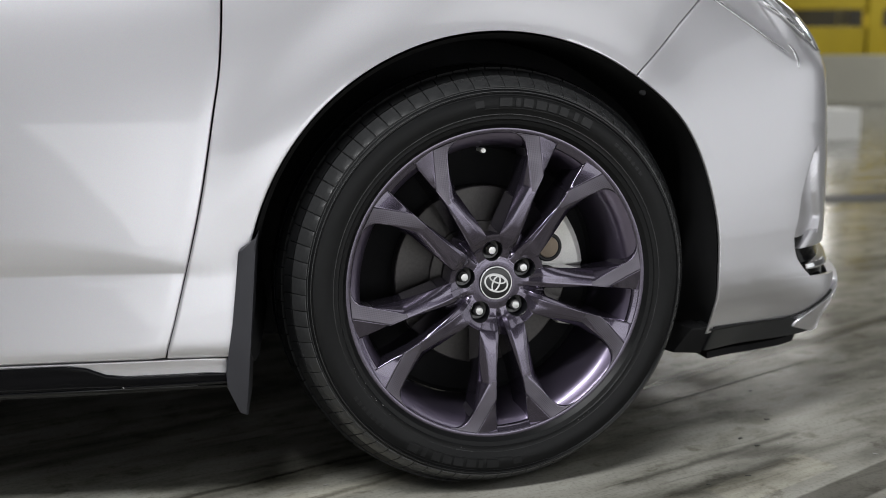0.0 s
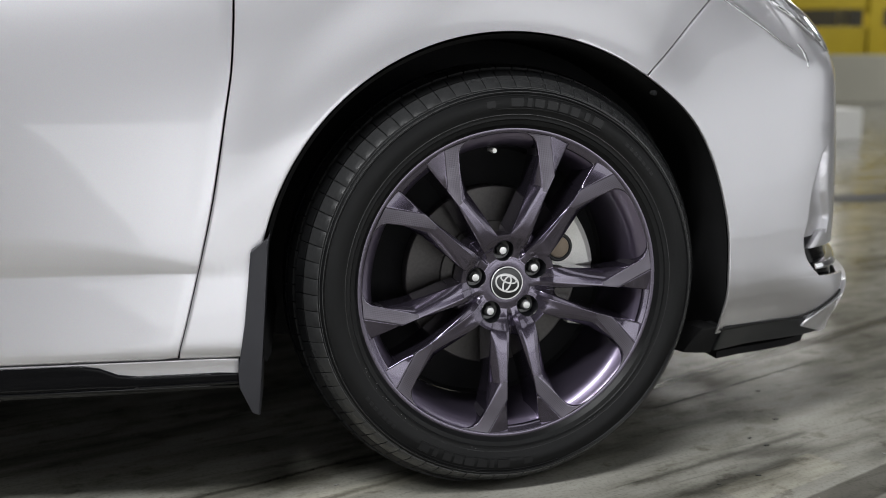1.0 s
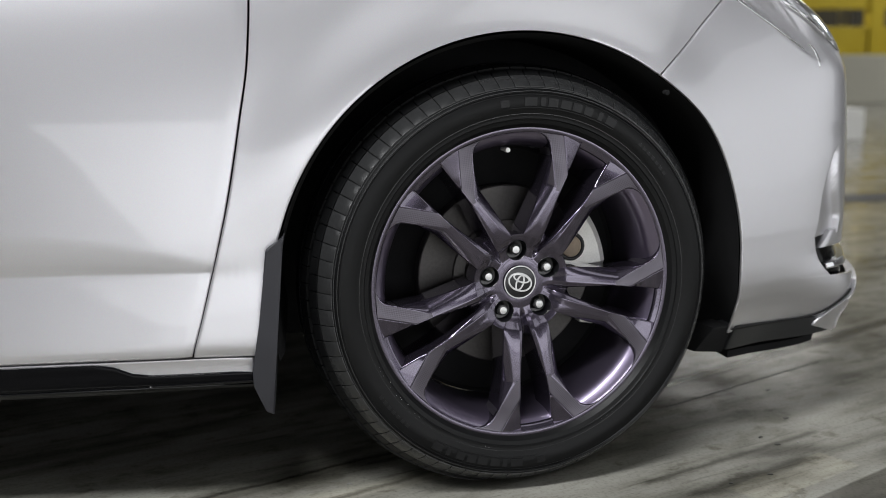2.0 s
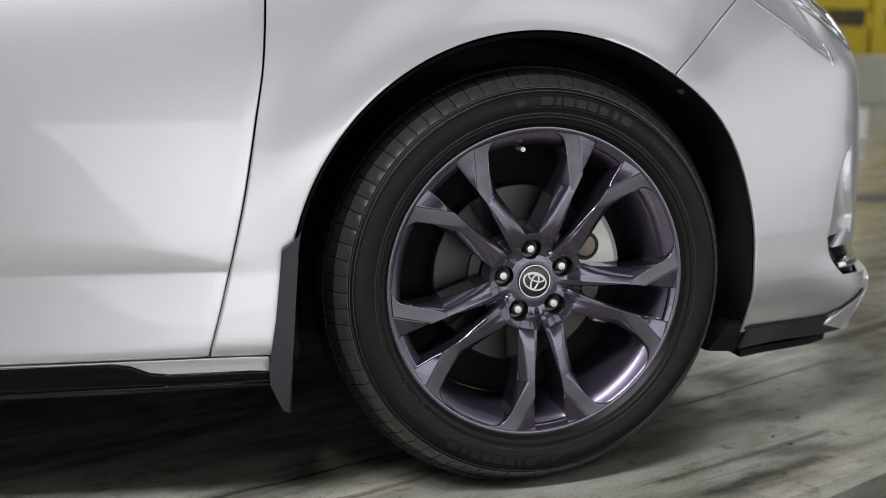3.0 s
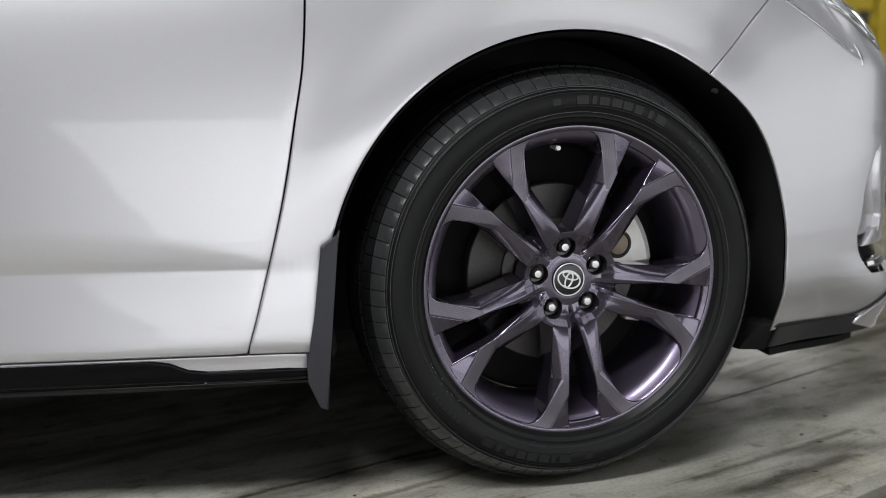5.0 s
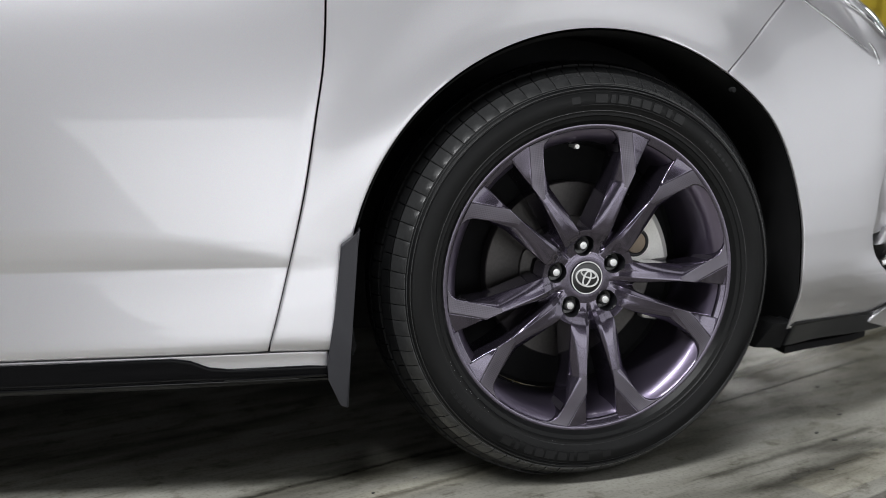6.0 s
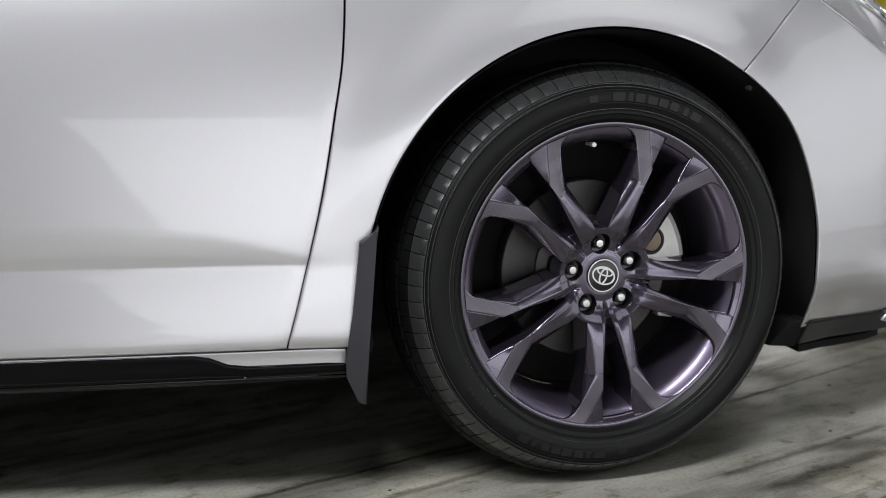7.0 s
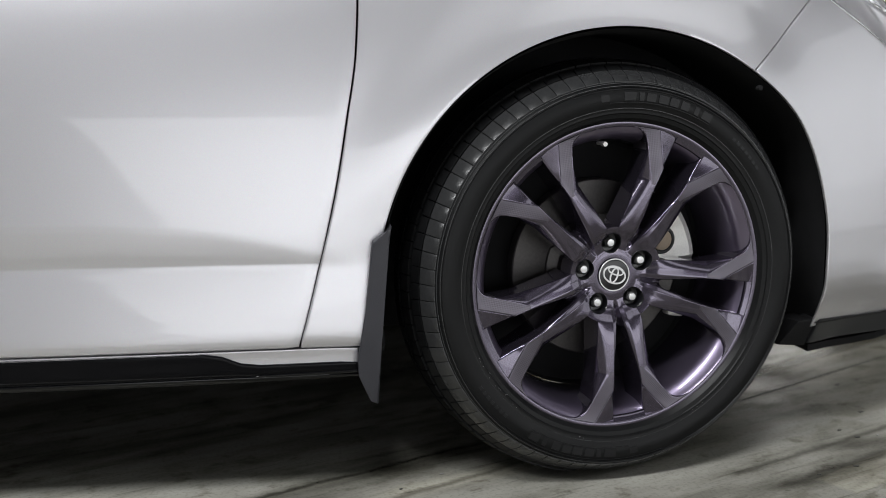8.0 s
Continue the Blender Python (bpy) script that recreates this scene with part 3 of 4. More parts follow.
panel("rocker_panel", lambda t: (-3.3, 0.245 + 0.0355 * t), lambda t: at(-0.457, 0.245 + 0.0355 * t), 6, 60, PAINT, car, "silver rocker strip under the door")
clad_top = path([(-3.3, 0.272), (-0.70, 0.278), (-0.685, 0.2775), (-0.635, 0.2565), (-0.455, 0.2565)])
clad_low = path([(-3.3, 0.216), (-0.70, 0.225), (-0.685, 0.2255), (-0.635, 0.227), (-0.455, 0.230)])
panel("sill_cladding", clad_low, clad_top, 90, 10, GLOSS_BLACK, car, "gloss black plastic sill cladding", lift=0.004, hem=0.03)

panel("cladding_lip", lambda t: (-3.3, 0.219 + 0.0045 * t), lambda t: (-0.455, 0.2325 + 0.0045 * t), 4, 60, BLACK_BEAD, car, "thin glossy lower bead of the cladding", lift=0.008, hem=0.01)
panel("cladding_lip", lambda t: (-0.62, 0.2375 + 0.002 * t), lambda t: (-0.457, 0.2405 + 0.002 * t), 4, 30, BLACK_BEAD, car, "thin glossy bead", lift=0.007, hem=0.01)

# mud flap behind the wheel
flap = slab([(-0.399, 0.484), (-0.404, 0.474), (-0.430, 0.457), (-0.436, 0.40), (-0.443, 0.34), (-0.456, 0.262), (-0.455, 0.236), (-0.436, 0.193), (-0.423, 0.188), (-0.416, 0.30), (-0.404, 0.45)], -0.122, 0.02, 0.003)
part("mud_flap", flap, FLAP, car, "dark grey plastic mud flap behind the front wheel")

panel("liner_lip", lambda t: at(0.385 + 0.02 * t, 0.205 + 0.045 * t), lambda t: at(0.456, 0.192 + 0.055 * t), 6, 10, LINER, car, "black lower end of the arch liner", lift=-0.004, hem=0.06)
# wheel arch liner
rows = []
for i in range(73):
    a = -104 + 215 * i / 72
    x, z = arch_point(a, -0.004)
    y = side(along_of_x(x), max(0.2, z))[1] + 0.012
    lx, lz = arch_point(a, -0.012)
    rows.append([(x, y, z), (lx, y + 0.05, lz), (lx, 0.34, lz), (ARCH_X, 0.36, ARCH_Z)])
part("wheel_arch_liner", grid(rows), LINER, car, "black felt wheel arch liner")
# unseen boxes that stop light from reaching the floor below the car
for name, bm, label in (("underbody", box(-3.5, -0.46, 0.16, 1.8, 0.215, 0.28, 0.01), "black underbody"), ("undertray", box(-3.5, -0.46, 0.4, 1.75, 0.12, 0.2, 0.01), "black unseen undertray that blocks light"),
                        ("engine_bay", box(-0.42, 0.62, 0.42, 1.60, 0.18, 0.9, 0.01), "black engine bay shell"), ("far_side", box(-3.5, 0.25, 1.76, 1.84, 0.02, 0.94, 0.01), "dark unseen far side that blocks light"), ("rear_shell", box(-3.6, -3.52, -0.03, 1.81, 0.02, 0.95, 0.01), "dark unseen rear shell that blocks light")):
    part(name, bm, LINER, car, label, smooth=False)
# unseen tray, added to darken the floor beside the tyre
nose_tray = [side(along_of_x(0.5) + (S_END - along_of_x(0.5)) * i / 16, 0.25, 0.06)[:2] for i in range(17)]
part("nose_undertray", slab([(0.40, 0.36), (0.44, 0.30), *[p for p in nose_tray if p[1] < 0.88], *[(x, 1.8 - y) for x, y in nose_tray[::-1] if y < 0.88]], 0.165, 0.179, plane="xy"), LINER, car, "black unseen undertray behind the bumper that shades the floor", smooth=False)
far_nose = []
for i in range(41):
    s = along_of_x(0.2) + (S_END - 0.085 - along_of_x(0.2)) * i / 40
    far_nose.append([(x, 1.8 - y, z) for x, y, z in [side(s, 0.2 + 0.75 * k / 20) for k in range(21)]])
part("far_bumper", grid(far_nose), PAINT, bumper)
hood = []
for i in range(61):
    s = -3.3 + (S_END + 3.3) * i / 60
    x, y, z = side(s, TOP)
    half = 0.9 - y
    hood.append([(x - 0.12 * (k / 10) * smoothstep(0.5, 0.8, x) * (1 - k / 20), y + half * k / 10, z + 0.10 * math.sin(k / 20 * math.pi)) for k in range(21)])
part("bonnet", grid(hood), PAINT, car, "silver bonnet")

bx, bz = arch_point(38.5, -0.018)
part("liner_clip", moved(revolve([(0.0001, -0.003), (0.0035, -0.0025), (0.005, 0.0), (0.005, 0.01)], 20), Matrix.Translation((bx, side(along_of_x(bx), bz)[1] + 0.012, bz))), LINER, car, "black plastic clip of the arch liner")

# ---- wheel ----
W_X, W_OUT, W_Z = Vector((0.98257862, 0.15562517, 0.10158769)), Vector((0.15512204, -0.98781132, 0.01288243)), Vector((-0.1023543, -0.00310049, 0.99474317))
WM = Matrix.Translation(HUB) @ Matrix((W_X, -W_OUT, W_Z)).transposed().to_4x4()


def wheel_part(name, bm, mat, parent, label="", smooth=True):
    ob = part(name, bm, mat, parent, label, smooth)
    if parent is car:
        ob.matrix_basis = WM
    return ob


SIDEWALL = [(0.258, -0.020), (0.272, -0.0345), (0.276, -0.039), (0.283, -0.0405), (0.2845, -0.0425), (0.287, -0.0425), (0.289, -0.0425), (0.298, -0.0455), (0.308, -0.0475), (0.318, -0.0475), (0.3265, -0.0455), (0.3275, -0.0468),
            (0.330, -0.0458), (0.333, -0.0415), (0.3365, -0.0365), (0.341, -0.030), (0.3455, -0.022), (0.350, -0.014), (0.3545, -0.006), (0.3615, 0.006), (0.3655, 0.016), (0.3700, 0.03), (0.3730, 0.07)]
tyre_bm = revolve(SIDEWALL + [(r, 0.14 - y) for r, y in SIDEWALL[-2::-1]], 180)
for v in tyre_bm.verts:
    z = (WM @ v.co).z
    if z < 0.004:
        v.co += W_Z.dot(Vector((0, 0, 1))) * (WM.to_3x3().inverted() @ Vector((0, 0, 0.004 - z)))
tyre = wheel_part("tyre", tyre_bm, RUBBER, car, "black rubber tyre standing on the floor")


def tread_block(outline, half, lift=0.0035):
    """A block of tread: (radius, depth) points along the shoulder, half its angle wide."""
    bm = bmesh.new()
    n = len(outline)
    top, low = [], []
    for a in (-half, -half * 0.955, 0, half * 0.955, half):
        rise = [lift * (0.85 if abs(a) == half else 1.0) * min(1.0, 0.35 + 0.4 * i if n > 3 else 1.0) for i in range(n)]
        top.append([bm.verts.new(((r + h) * math.sin(radians(a)), y - 0.3 * h, (r + h) * math.cos(radians(a)))) for (r, y), h in zip(outline, rise)])
        low.append([bm.verts.new(((r - 0.002) * math.sin(radians(a)), y, (r - 0.002) * math.cos(radians(a)))) for r, y in outline])
    for i in range(4):
        for j in range(n - 1):
            bm.faces.new((top[i][j], top[i + 1][j], top[i + 1][j + 1], top[i][j + 1]))
        bm.faces.new((top[i][0], low[i][0], low[i + 1][0], top[i + 1][0]))
        bm.faces.new((top[i][-1], top[i + 1][-1], low[i + 1][-1], low[i][-1]))
    for i in (0, 4):
        for j in range(n - 1):
            bm.faces.new((top[i][j], top[i][j + 1], low[i][j + 1], low[i][j]))
    return bm


BLOCKS = 80
SHOULDER = [(0.3365, -0.0365), (0.340, -0.0315), (0.344, -0.0248), (0.3475, -0.0185), (0.3505, -0.013), (0.3520, -0.0100)]
OUTER = [(0.3535, -0.0072), (0.3560, -0.003), (0.3620, 0.007)]
RIB = [(0.3660, 0.016), (0.3705, 0.03), (0.3722, 0.045)]
CENTRE = [(0.3728, 0.053), (0.3735, 0.07), (0.3728, 0.087)]
# blocks past the shoulder turn from the light: darker rubber paints their shade
for outline in (SHOULDER, OUTER, RIB, CENTRE):
    block = mesh_of("tread_block", tread_block(outline, 2.14 if outline is SHOULDER else 2.1), LIT_RUBBER if outline is SHOULDER else RUBBER)
    for i in range(BLOCKS):
        a = 360 / BLOCKS * (i + 0.35 * (outline is RIB))
        m = Matrix.Rotation(radians(a), 4, "Y")
        if outline is not SHOULDER and (WM @ m @ Vector((0, 0, 0.37))).z < (0.06 if outline is CENTRE else 0.008):
            continue
        ob = part("tread_block", block, RUBBER, tyre)
        ob.matrix_basis = m


def polar(r, a, y):
    return (r * math.sin(radians(a)), y, r * math.cos(radians(a)))


def arc_bar(r0, r1, a0, a1, y, rise):
    steps = max(2, int((a1 - a0) / 1.5))
    rows = []
    for i in range(steps + 1):
        a = radians(a0 + (a1 - a0) * i / steps)
        rows.append([(r * math.sin(a), d, r * math.cos(a)) for r, d in ((r0, y + 0.002), (r0 + 0.001, y - rise), (r1 - 0.001, y - rise), (r1, y + 0.002))])
    return grid(rows)


STARTS = [4.4 + 4.1 * i + (0.0, 1.1, -0.5, -0.4, -0.5, -0.6, 0.3, -0.8)[i] for i in range(8)]
WIDTHS = (4.0, 1.6, 3.2, 3.4, 3.1, 2.9, 1.6, 3.6)
for base in (0.0, 183.0):
    for a, w in zip(STARTS, WIDTHS):
        part("sidewall_marking", arc_bar(0.3045, 0.3205, base + a, base + a + w, -0.0474, 0.0012), RUBBER_MARK, tyre)
    part("sidewall_marking", joined(arc_bar(0.3050, 0.3185, base - 3.4, base - 0.6, -0.0474, 0.0010), arc_bar(0.3020, 0.3032, base - 0.4, base + 36, -0.0474, 0.0009)), RUBBER_MARK, tyre, "raised plain shape and underline of the tyre marking")
    part("sidewall_marking", joined(*[arc_bar(0.3075, 0.3145, base + 46 + i * 2.1, base + 47.3 + i * 2.1, -0.0475, 0.0006) for i in range(7)]), RUBBER_MARK, tyre, "small raised bars of the tyre marking")
    part("sidewall_marking", arc_bar(0.3235, 0.3250, base - 12, base + 50, -0.0468, 0.0007), RUBBER_MARK, tyre)

# bright arcs on the sidewall rings, painted in the paler rubber
for r, y, rise in ((0.2925, -0.0436, 0.0008), (0.3298, -0.0458, 0.0012), (0.3345, -0.0400, 0.0010)):
    part("sidewall_ridge", revolve([(r - 0.0009, y + 0.0006), (r - 0.0003, y - rise), (r + 0.0003, y - rise), (r + 0.0009, y + 0.0006)], 150), LIT_RUBBER, tyre, "thin raised ring of the sidewall, its highlight painted in paler rubber")
rnd = random.Random(5)
specks = [moved(revolve([(0.0001, -0.0006), (0.0005, -0.0004), (0.0007, 0.0004)], 6), Matrix.Translation(polar(r, a, -0.0422)))
          for r, a in [(0.2865 + rnd.uniform(-0.003, 0.003), 250 - 1.9 * i + rnd.uniform(-1.6, 1.6)) for i in range(12)] + [(0.288, 201), (0.2895, 199.6), (0.2875, 156.0), (0.2885, 153.8), (0.2880, 151.5)]]
part("paint_specks", joined(*specks), SPECK, tyre, "tiny pale paint specks on the sidewall")["kind"] = "stuff"

RIM = [(0.2618, -0.0300), (0.2608, -0.0285), (0.2555, -0.0248), (0.2500, -0.0203), (0.2450, -0.0145), (0.2412, -0.007), (0.2385, 0.003), (0.2355, 0.020),
       (0.2330, 0.04), (0.2315, 0.07), (0.2315, 0.1), (0.234, 0.14), (0.245, 0.165), (0.262, 0.172), (0.2726, 0.174)]
LIP = [(0.2690, -0.0270), (0.2728, -0.0283), (0.2737, -0.0296), (0.2731, -0.0307), (0.2705, -0.0315), (0.2668, -0.0317), (0.2636, -0.0312), (0.2622, -0.0306), (0.2614, -0.0296)]
rim_r, rim_y = (spline([(i, p[k]) for i, p in enumerate(RIM)]) for k in (0, 1))
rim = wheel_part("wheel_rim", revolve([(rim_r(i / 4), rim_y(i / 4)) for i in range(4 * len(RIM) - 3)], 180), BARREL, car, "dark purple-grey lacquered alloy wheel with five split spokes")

part("rim_lip", revolve(LIP, 160), WHEEL, rim)

# angle from the window's middle of: the deep window edge, the window edge, the ridge, the slot edge, the deep slot edge
def straight(points):
    """The angle at each radius along straight lines between (radius, angle) points."""
    xz = [(r * math.sin(radians(a)), r * math.cos(radians(a))) for r, a in points]
    rs, angles = [], []
    for (x0, z0), (x1, z1) in zip(xz[:-1], xz[1:]):
        for i in range(40):
            x, z = x0 + (x1 - x0) * i / 40, z0 + (z1 - z0) * i / 40
            rs.append(math.hypot(x, z))
            angles.append(math.degrees(math.atan2(x, z)))
    rs.append(points[-1][0])
    angles.append(points[-1][1])
    return lambda r: float(np.interp(r, rs, angles))


deep_w = straight([(0.0765, 6.8), (0.0865, 7.2), (0.176, 18.4), (0.228, 18.0), (0.248, 15.7), (0.2555, 14.0), (0.2600, 11.8), (0.2625, 8.6)])
edge_w = straight([(0.0765, 18.4), (0.085, 18.6), (0.1745, 24.5), (0.248, 16.2), (0.2555, 14.6), (0.2600, 12.4), (0.2625, 9.2)])
ridge_a = straight([(0.0765, 25.0), (0.165, 27.4), (0.202, 28.2), (0.267, 20.6)])
edge_s = straight([(0.0765, 32.4), (0.12, 29.8), (0.165, 28.5), (0.202, 28.5), (0.2625, 29.4)])
deep_s = straight([(0.0765, 33.4), (0.12, 31.0), (0.165, 29.5), (0.202, 29.3), (0.2625, 30.0)])
deep_y = line([(0.0765, 0.003), (0.0865, 0.0032), (0.125, 0.009), (0.176, 0.018), (0.2, 0.011), (0.228, 0.004), (0.2625, 0.001)])
drop_s = line([(0.0765, 0.0015), (0.185, 0.0015), (0.21, 0.0028), (0.2625, 0.004)])
face_y = spline([(0.045, -0.003), (0.06, -0.0055), (0.072, -0.0125), (0.085, -0.0190), (0.11, -0.0245), (0.15, -0.0285), (0.18, -0.0302), (0.21, -0.0302), (0.235, -0.0298), (0.262, -0.0305)])
HUB_R = 0.0775


def creases(r):
    """The cross section of a half spoke at radius r: (angle, depth) of its edges."""
    y, back = face_y(r), 0.052 - 0.1 * (r - 0.06)
    ra, es = ridge_a(r), max(edge_s(r), ridge_a(r) + 0.5)
    groove = 0.0009 * smoothstep(0.196, 0.206, r)
    w = math.degrees(0.0007 / r)
    dw, ew, dy = deep_w(r), edge_w(r), deep_y(r)
    wall = [(ew + (dw - ew) * k, y + dy * (0.25 * k + 0.75 * k**2.2)) for k in (0.8, 0.6, 0.4, 0.2)]
    return [(dw + 1.0, back), (dw, y + dy), *wall, (ew, y), (ra - w, y - 0.0016), (ra, y - 0.0016 + groove), (ra + w, y - 0.0016 + groove * 0.4), (es, y + drop_s(r)), (max(deep_s(r), es) + 0.6, back)]


def rounded(r):
    """The cross section with each edge rounded by narrow strips."""
    pts = [(radians(a) * r, y) for a, y in creases(r)]
    out = [pts[0]]
    for i in range(1, len(pts) - 1):
        wide, slim = (0.0034, 0.0016) if i in (1, len(pts) - 2) else (0.0032, 0.0015)
        for j, ds in ((i - 1, (wide, slim)), (i + 1, (slim, wide))):
            length = math.dist(pts[i], pts[j])
            for d in ds:
                k = min(d / length, 0.42 if d == wide else 0.2)
                out.append((pts[i][0] + (pts[j][0] - pts[i][0]) * k, pts[i][1] + (pts[j][1] - pts[i][1]) * k))
    out.append(pts[-1])
    return [(math.degrees(u / r), y) for u, y in out]


def spoke(mirror):
    rows = []
    for i in range(75):
        r = HUB_R + (0.2625 - HUB_R) * i / 74
        rows.append([polar(r, -a if mirror else a, y) for a, y in rounded(r)])
    bm = grid(rows)
    for f in bm.faces:
        c = f.calc_center_median()
        r = math.hypot(c.x, c.z)
        a = abs(math.degrees(math.atan2(c.x, c.z)))
        f.material_index = 1 if r > 0.17 and edge_w(r) + 0.3 < a < ridge_a(r) - 0.3 else 0
    return bm


for mirror in (False, True):
    me = mesh_of("spoke", spoke(mirror), (WHEEL, KNURL), sharp=75)
    for k in range(5):
        ob = part("spoke", me, WHEEL, rim)
        ob.matrix_basis = Matrix.Rotation(radians(72 * k), 4, "Y")

BRIDGE = [(0.2632, -0.0306), (0.2600, -0.0292), (0.2560, -0.0276), (0.2535, -0.0266), (0.2524, -0.0256), (0.2518, -0.0235), (0.2490, -0.0080), (0.2450, 0.0100)]
bridge = mesh_of("slot_end", revolve(BRIDGE, 10, 29.2, 42.8), WHEEL)
for k in range(5):
    ob = part("slot_end", bridge, WHEEL, rim)
    ob.matrix_basis = Matrix.Rotation(radians(72 * k), 4, "Y")

hub_y = spline([(0.027, -0.004), (0.034, -0.0042), (0.045, -0.0035), (0.06, -0.0055), (0.072, -0.0125), (0.0775, -0.0155), (0.1, -0.023)])
hub_edge = [p for p in rounded(HUB_R)[3:-1] if p[0] < 32.6 and p[1] < -0.010]
EDGE_A, EDGE_Y = [a for a, y in hub_edge] + [33.6, 34.8, 36.0], [y for a, y in hub_edge] + [-0.0085, -0.0045, -0.0035]


def hub_height(x, z):
    r, a = math.hypot(x, z), abs(math.degrees(math.atan2(x, z)))
    dev = float(np.interp(a, EDGE_A, EDGE_Y)) - face_y(HUB_R)
    return (face_y(r) if r > 0.045 else hub_y(r)) + dev * smoothstep(0.043, 0.0775, r)


def hub_sector():
    """A fifth of the hub face, round the hole of one nut."""
    rows = []
    for i in range(144):
        b = 2 * math.pi * i / 144
        dx, dz = math.sin(b), math.cos(b)
        lo, hi = 0.0, 0.2
        for _ in range(30):
            mid = (lo + hi) / 2
            x, z = mid * dx, 0.05715 + mid * dz
            a = abs(math.degrees(math.atan2(x, z)))
            inside = 0.027 < math.hypot(x, z) < (0.0865 if a < 7.4 else 0.0778) and a < 36
            lo, hi = (mid, hi) if inside else (lo, mid)
        row = []
        for k in range(19):
            d = 0.0182 + (lo - 0.0182) * k / 18
            x, z = d * dx, 0.05715 + d * dz
            row.append((x, hub_height(x, z), z))
        rows.append(row)
    return grid(rows, closed_u=True)


hub_parts = [moved(hub_sector(), Matrix.Rotation(radians(72 * k), 4, "Y")) for k in range(5)]
part("hub", joined(*hub_parts, revolve([(0.0776, 0.010), (0.0776, 0.05)], 90), *[moved(revolve([(0.0858, -0.0138), (0.0866, -0.0132), (0.0869, -0.0115), (0.0866, 0.03)], 12, -7.6, 7.6), Matrix.Rotation(radians(72 * k), 4, "Y")) for k in range(5)]), WHEEL, rim)


def hub_web():
    """The hollow web that joins the two halves of a split spoke beside the hub."""
    rows = []
    for i in range(15):
        r = 0.0768 + 0.0172 * min(i, 11) / 11 + (0, 0.0010, 0.0016, 0.0018)[max(0, i - 11)]
        sink = (0, 0.0008, 0.0030, 0.045)[max(0, i - 11)]
        mid = -0.0035 + 0.006 * smoothstep(0.0768, 0.096, r)
        rim_a, rim_h = edge_s(min(r, 0.094)) - 0.1, face_y(r) + 0.0030
        rows.append([polar(r, 36 + (36 - rim_a) * u, mid + (rim_h - mid) * abs(u) ** 2.2 + sink) for u in [k / 8 - 1 for k in range(17)]])
    return grid(rows)


web = mesh_of("hub_web", hub_web(), WHEEL)
for k in range(5):
    ob = part("hub_web", web, WHEEL, rim)
    ob.matrix_basis = Matrix.Rotation(radians(72 * k), 4, "Y")
part("centre_cap", revolve([(0.0001, -0.0085), (0.024, -0.0082), (0.0272, -0.0074), (0.0275, -0.002)], 64), CAP, rim, "gloss black centre cap")


def ring(rx, rz, cx, cz, width, y, steps=48):
    rows = []
    for i in range(steps):
        a = 2 * math.pi * i / steps
        rows.append([(cx + (rx + d) * math.sin(a), y + h, cz + (rz + d) * math.cos(a)) for d, h in ((-width, 0.0012), (-width * 0.6, 0), (width * 0.6, 0), (width, 0.0012))])
    return grid(rows, closed_u=True)


part("cap_ring", ring(0.0283, 0.0283, 0, 0, 0.0012, -0.0082, 64), WHITE_METAL, rim, "silver ring")
turn = Matrix.Rotation(radians(26), 4, "Y")
part("cap_badge", moved(joined(ring(0.0212, 0.0148, 0, 0, 0.0018, -0.0094), ring(0.0062, 0.0132, 0, -0.001, 0.0017, -0.0096), ring(0.0146, 0.0062, 0, 0.007, 0.0016, -0.0098)), turn), WHITE_METAL, rim, "silver oval badge shape")

rows = []
for i in range(49):
    b = 2 * math.pi * i / 48
    dx, dz = math.sin(b), math.cos(b)
    top = [hub_height(k * dx, 0.05715 + k * dz) for k in (0.0188, 0.0180)]
    rows.append([(0.0188 * dx, top[0] + 0.0004, 0.0188 * dz), (0.0183 * dx, top[0] - 0.0008, 0.0183 * dz), (0.0176 * dx, top[1] - 0.0002, 0.0176 * dz), (0.0162 * dx, 0.012, 0.0162 * dz), (0, 0.014, 0)])
cup = mesh_of("nut_recess", grid(rows), CAP)
nut_bm = joined(revolve([(0.0001, -0.0035), (0.0062, -0.0032), (0.0074, -0.0018), (0.0078, 0.0)], 24), revolve([(0.0078, 0.0), (0.0078, 0.012)], 24))
nut = mesh_of("lug_nut", nut_bm, NUT)
collar = mesh_of("nut_collar", revolve([(0.0079, 0.0), (0.0108, 0.0015), (0.0108, 0.012)], 6), STEEL)
for k in range(5):
    m = Matrix.Rotation(radians(72 * k), 4, "Y") @ Matrix.Translation((0, 0, 0.05715))
    for name, me, label in (("nut_recess", cup, "black nut recess"), ("lug_nut", nut, "bright steel lug nut"), ("nut_collar", collar, "dark steel hexagon")):
        ob = part(name, me, NUT, rim, label)
        ob.matrix_basis = m
part("tyre_valve", moved(revolve([(0.0001, -0.012), (0.004, -0.012), (0.0045, -0.008), (0.0045, 0.0), (0.003, 0.001), (0.003, 0.02)], 20), Matrix.Translation((-0.002, -0.004, 0.232))), CAST, rim, "grey metal valve cap")

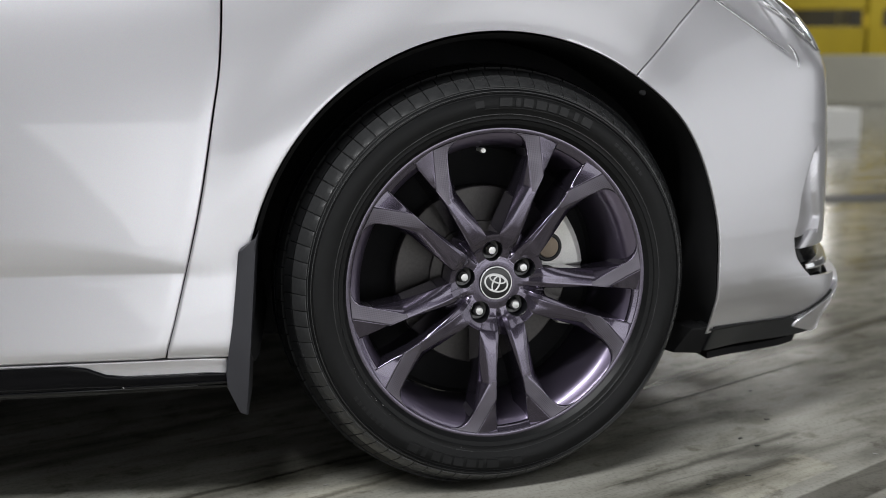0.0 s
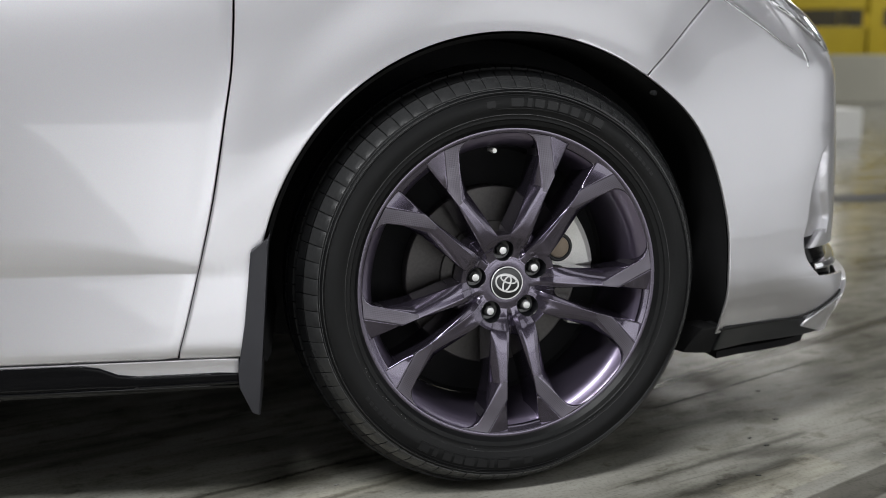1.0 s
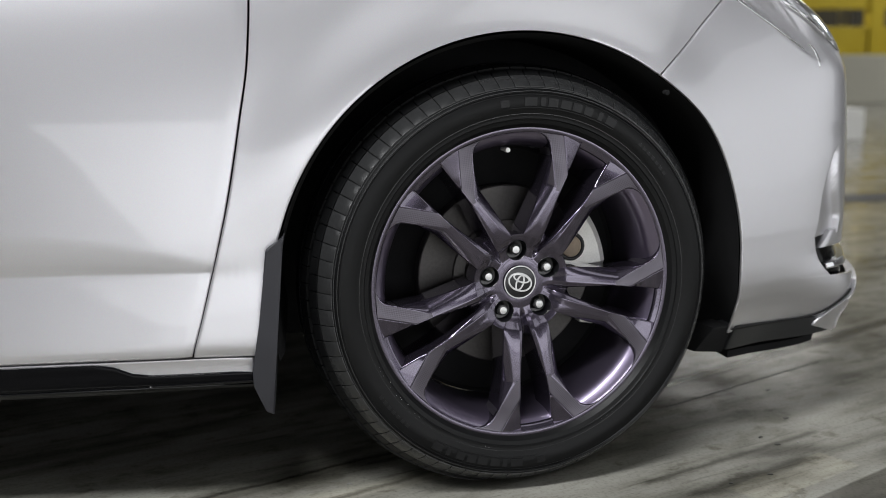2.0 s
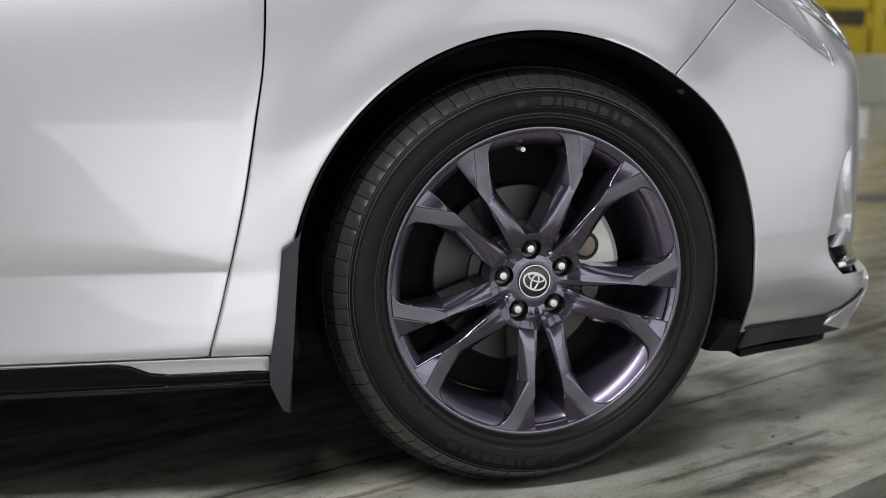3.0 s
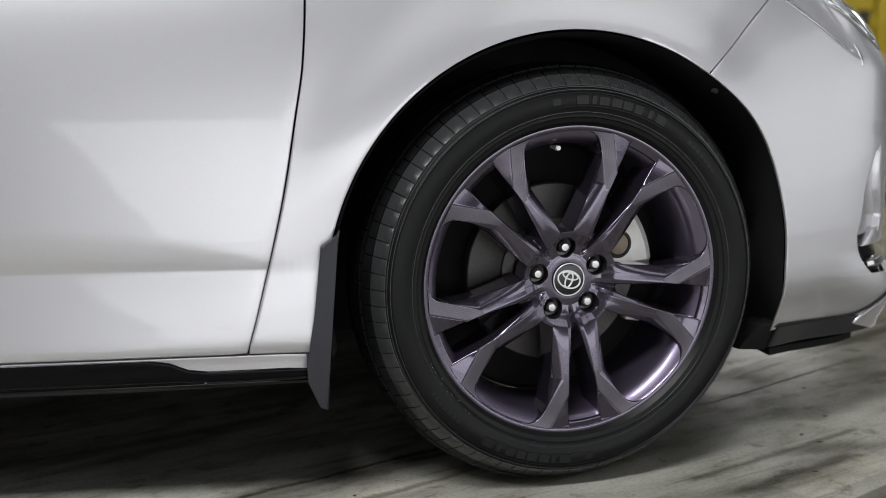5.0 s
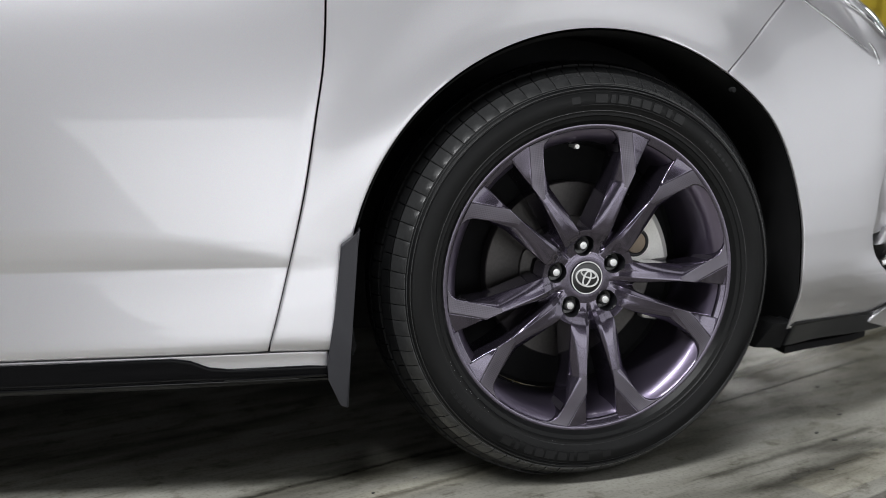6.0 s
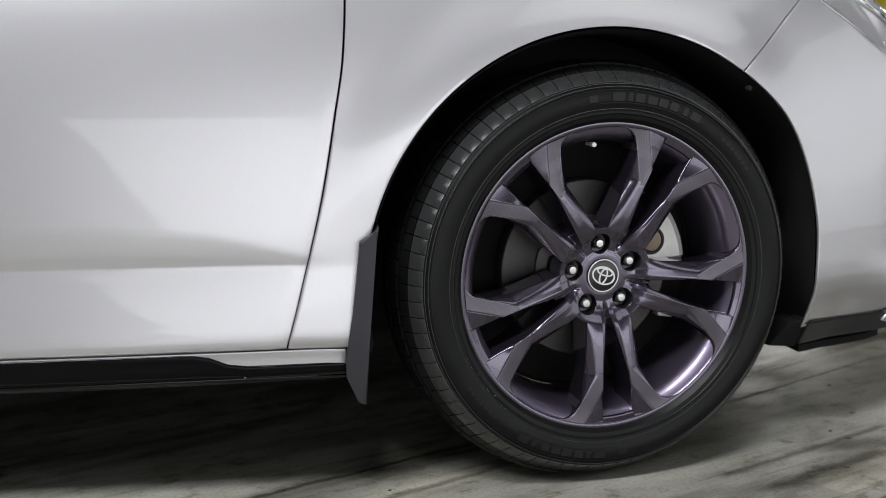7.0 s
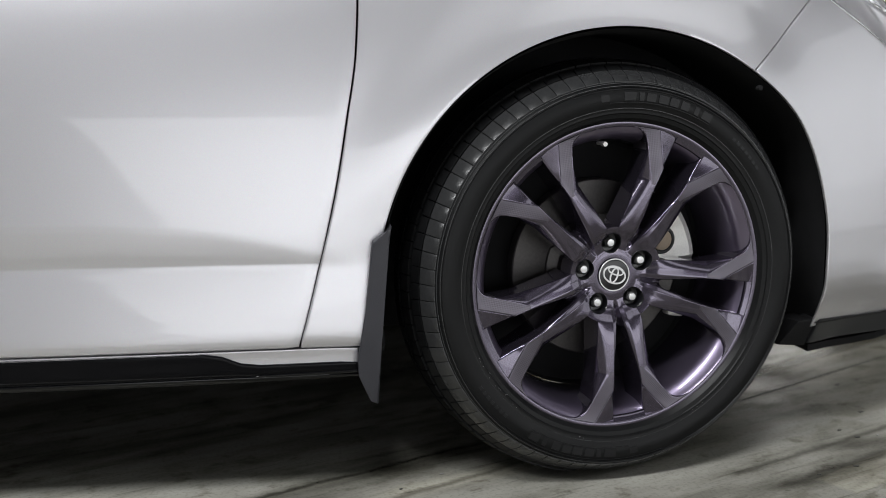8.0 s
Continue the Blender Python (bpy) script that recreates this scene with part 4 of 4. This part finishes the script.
brake = wheel_part("brake_disc", joined(revolve([(0.075, 0.045), (0.08, 0.062), (0.098, 0.068), (0.100, 0.072), (0.160, 0.072), (0.162, 0.074), (0.162, 0.098), (0.09, 0.1)], 96), revolve([(0.0001, 0.04), (0.074, 0.04), (0.078, 0.05), (0.08, 0.07)], 64)), ROTOR, car, "grey iron brake disc behind the spokes")
cal = []
for i in range(15):
    a = 52 + 40 * i / 14
    e = 0.008 if i in (0, 14) else 0.0
    notch = 0.034 * (1 - smoothstep(5.0, 8.0, abs(a - 72)))
    cal.append([polar(r, a, y + e) for r, y in ((0.094 + notch, 0.075), (0.096 + notch, 0.052), (0.106 + notch, 0.040), (0.172, 0.036), (0.182, 0.042), (0.186, 0.056), (0.186, 0.11))])
caliper = wheel_part("brake_caliper", grid(cal), CAST, car, "pale cast aluminium brake caliper")
part("caliper_piston", moved(revolve([(0.0001, 0.033), (0.014, 0.033), (0.0185, 0.0345), (0.0195, 0.038), (0.0195, 0.08)], 32), Matrix.Translation(polar(0.124, 72, 0.0))), RUST, caliper, "tan dusty piston")
part("piston_boot", moved(revolve([(0.0195, 0.0365), (0.021, 0.0345), (0.024, 0.0345), (0.0262, 0.037), (0.0265, 0.06)], 32), Matrix.Translation(polar(0.124, 72, 0.0))), STEEL, caliper, "dark rubber piston boot")
part("caliper_bolt", moved(revolve([(0.0001, 0.028), (0.006, 0.028), (0.007, 0.032), (0.007, 0.07)], 6), Matrix.Translation(polar(0.118, 92, 0.0))), CAST, caliper)
part("caliper_bracket", moved(box(-0.024, 0.024, 0.036, 0.05, -0.007, 0.007, 0.002), Matrix.Rotation(radians(98), 4, "Y") @ Matrix.Translation((0, 0, 0.112)) @ Matrix.Rotation(radians(90), 4, "Y")), CAST, caliper, "pale cast bracket arm")
part("caliper_bracket", moved(box(-0.012, 0.012, 0.03, 0.05, -0.006, 0.006, 0.002), Matrix.Rotation(radians(50), 4, "Y") @ Matrix.Translation((0, 0, 0.128)) @ Matrix.Rotation(radians(90), 4, "Y")), RUST, caliper, "tan bracket arm")
part("caliper_bracket", moved(box(-0.016, 0.016, 0.05, 0.075, -0.008, 0.008, 0.004), Matrix.Rotation(radians(126), 4, "Y") @ Matrix.Translation((0, 0, 0.178)) @ Matrix.Rotation(radians(70), 4, "Y")), CAST, caliper, "pale cast bracket arm")
wheel_part("dust_shield", revolve([(0.05, 0.118), (0.17, 0.118), (0.226, 0.122), (0.2312, 0.112)], 64), LINER, car, "dark brake dust shield")
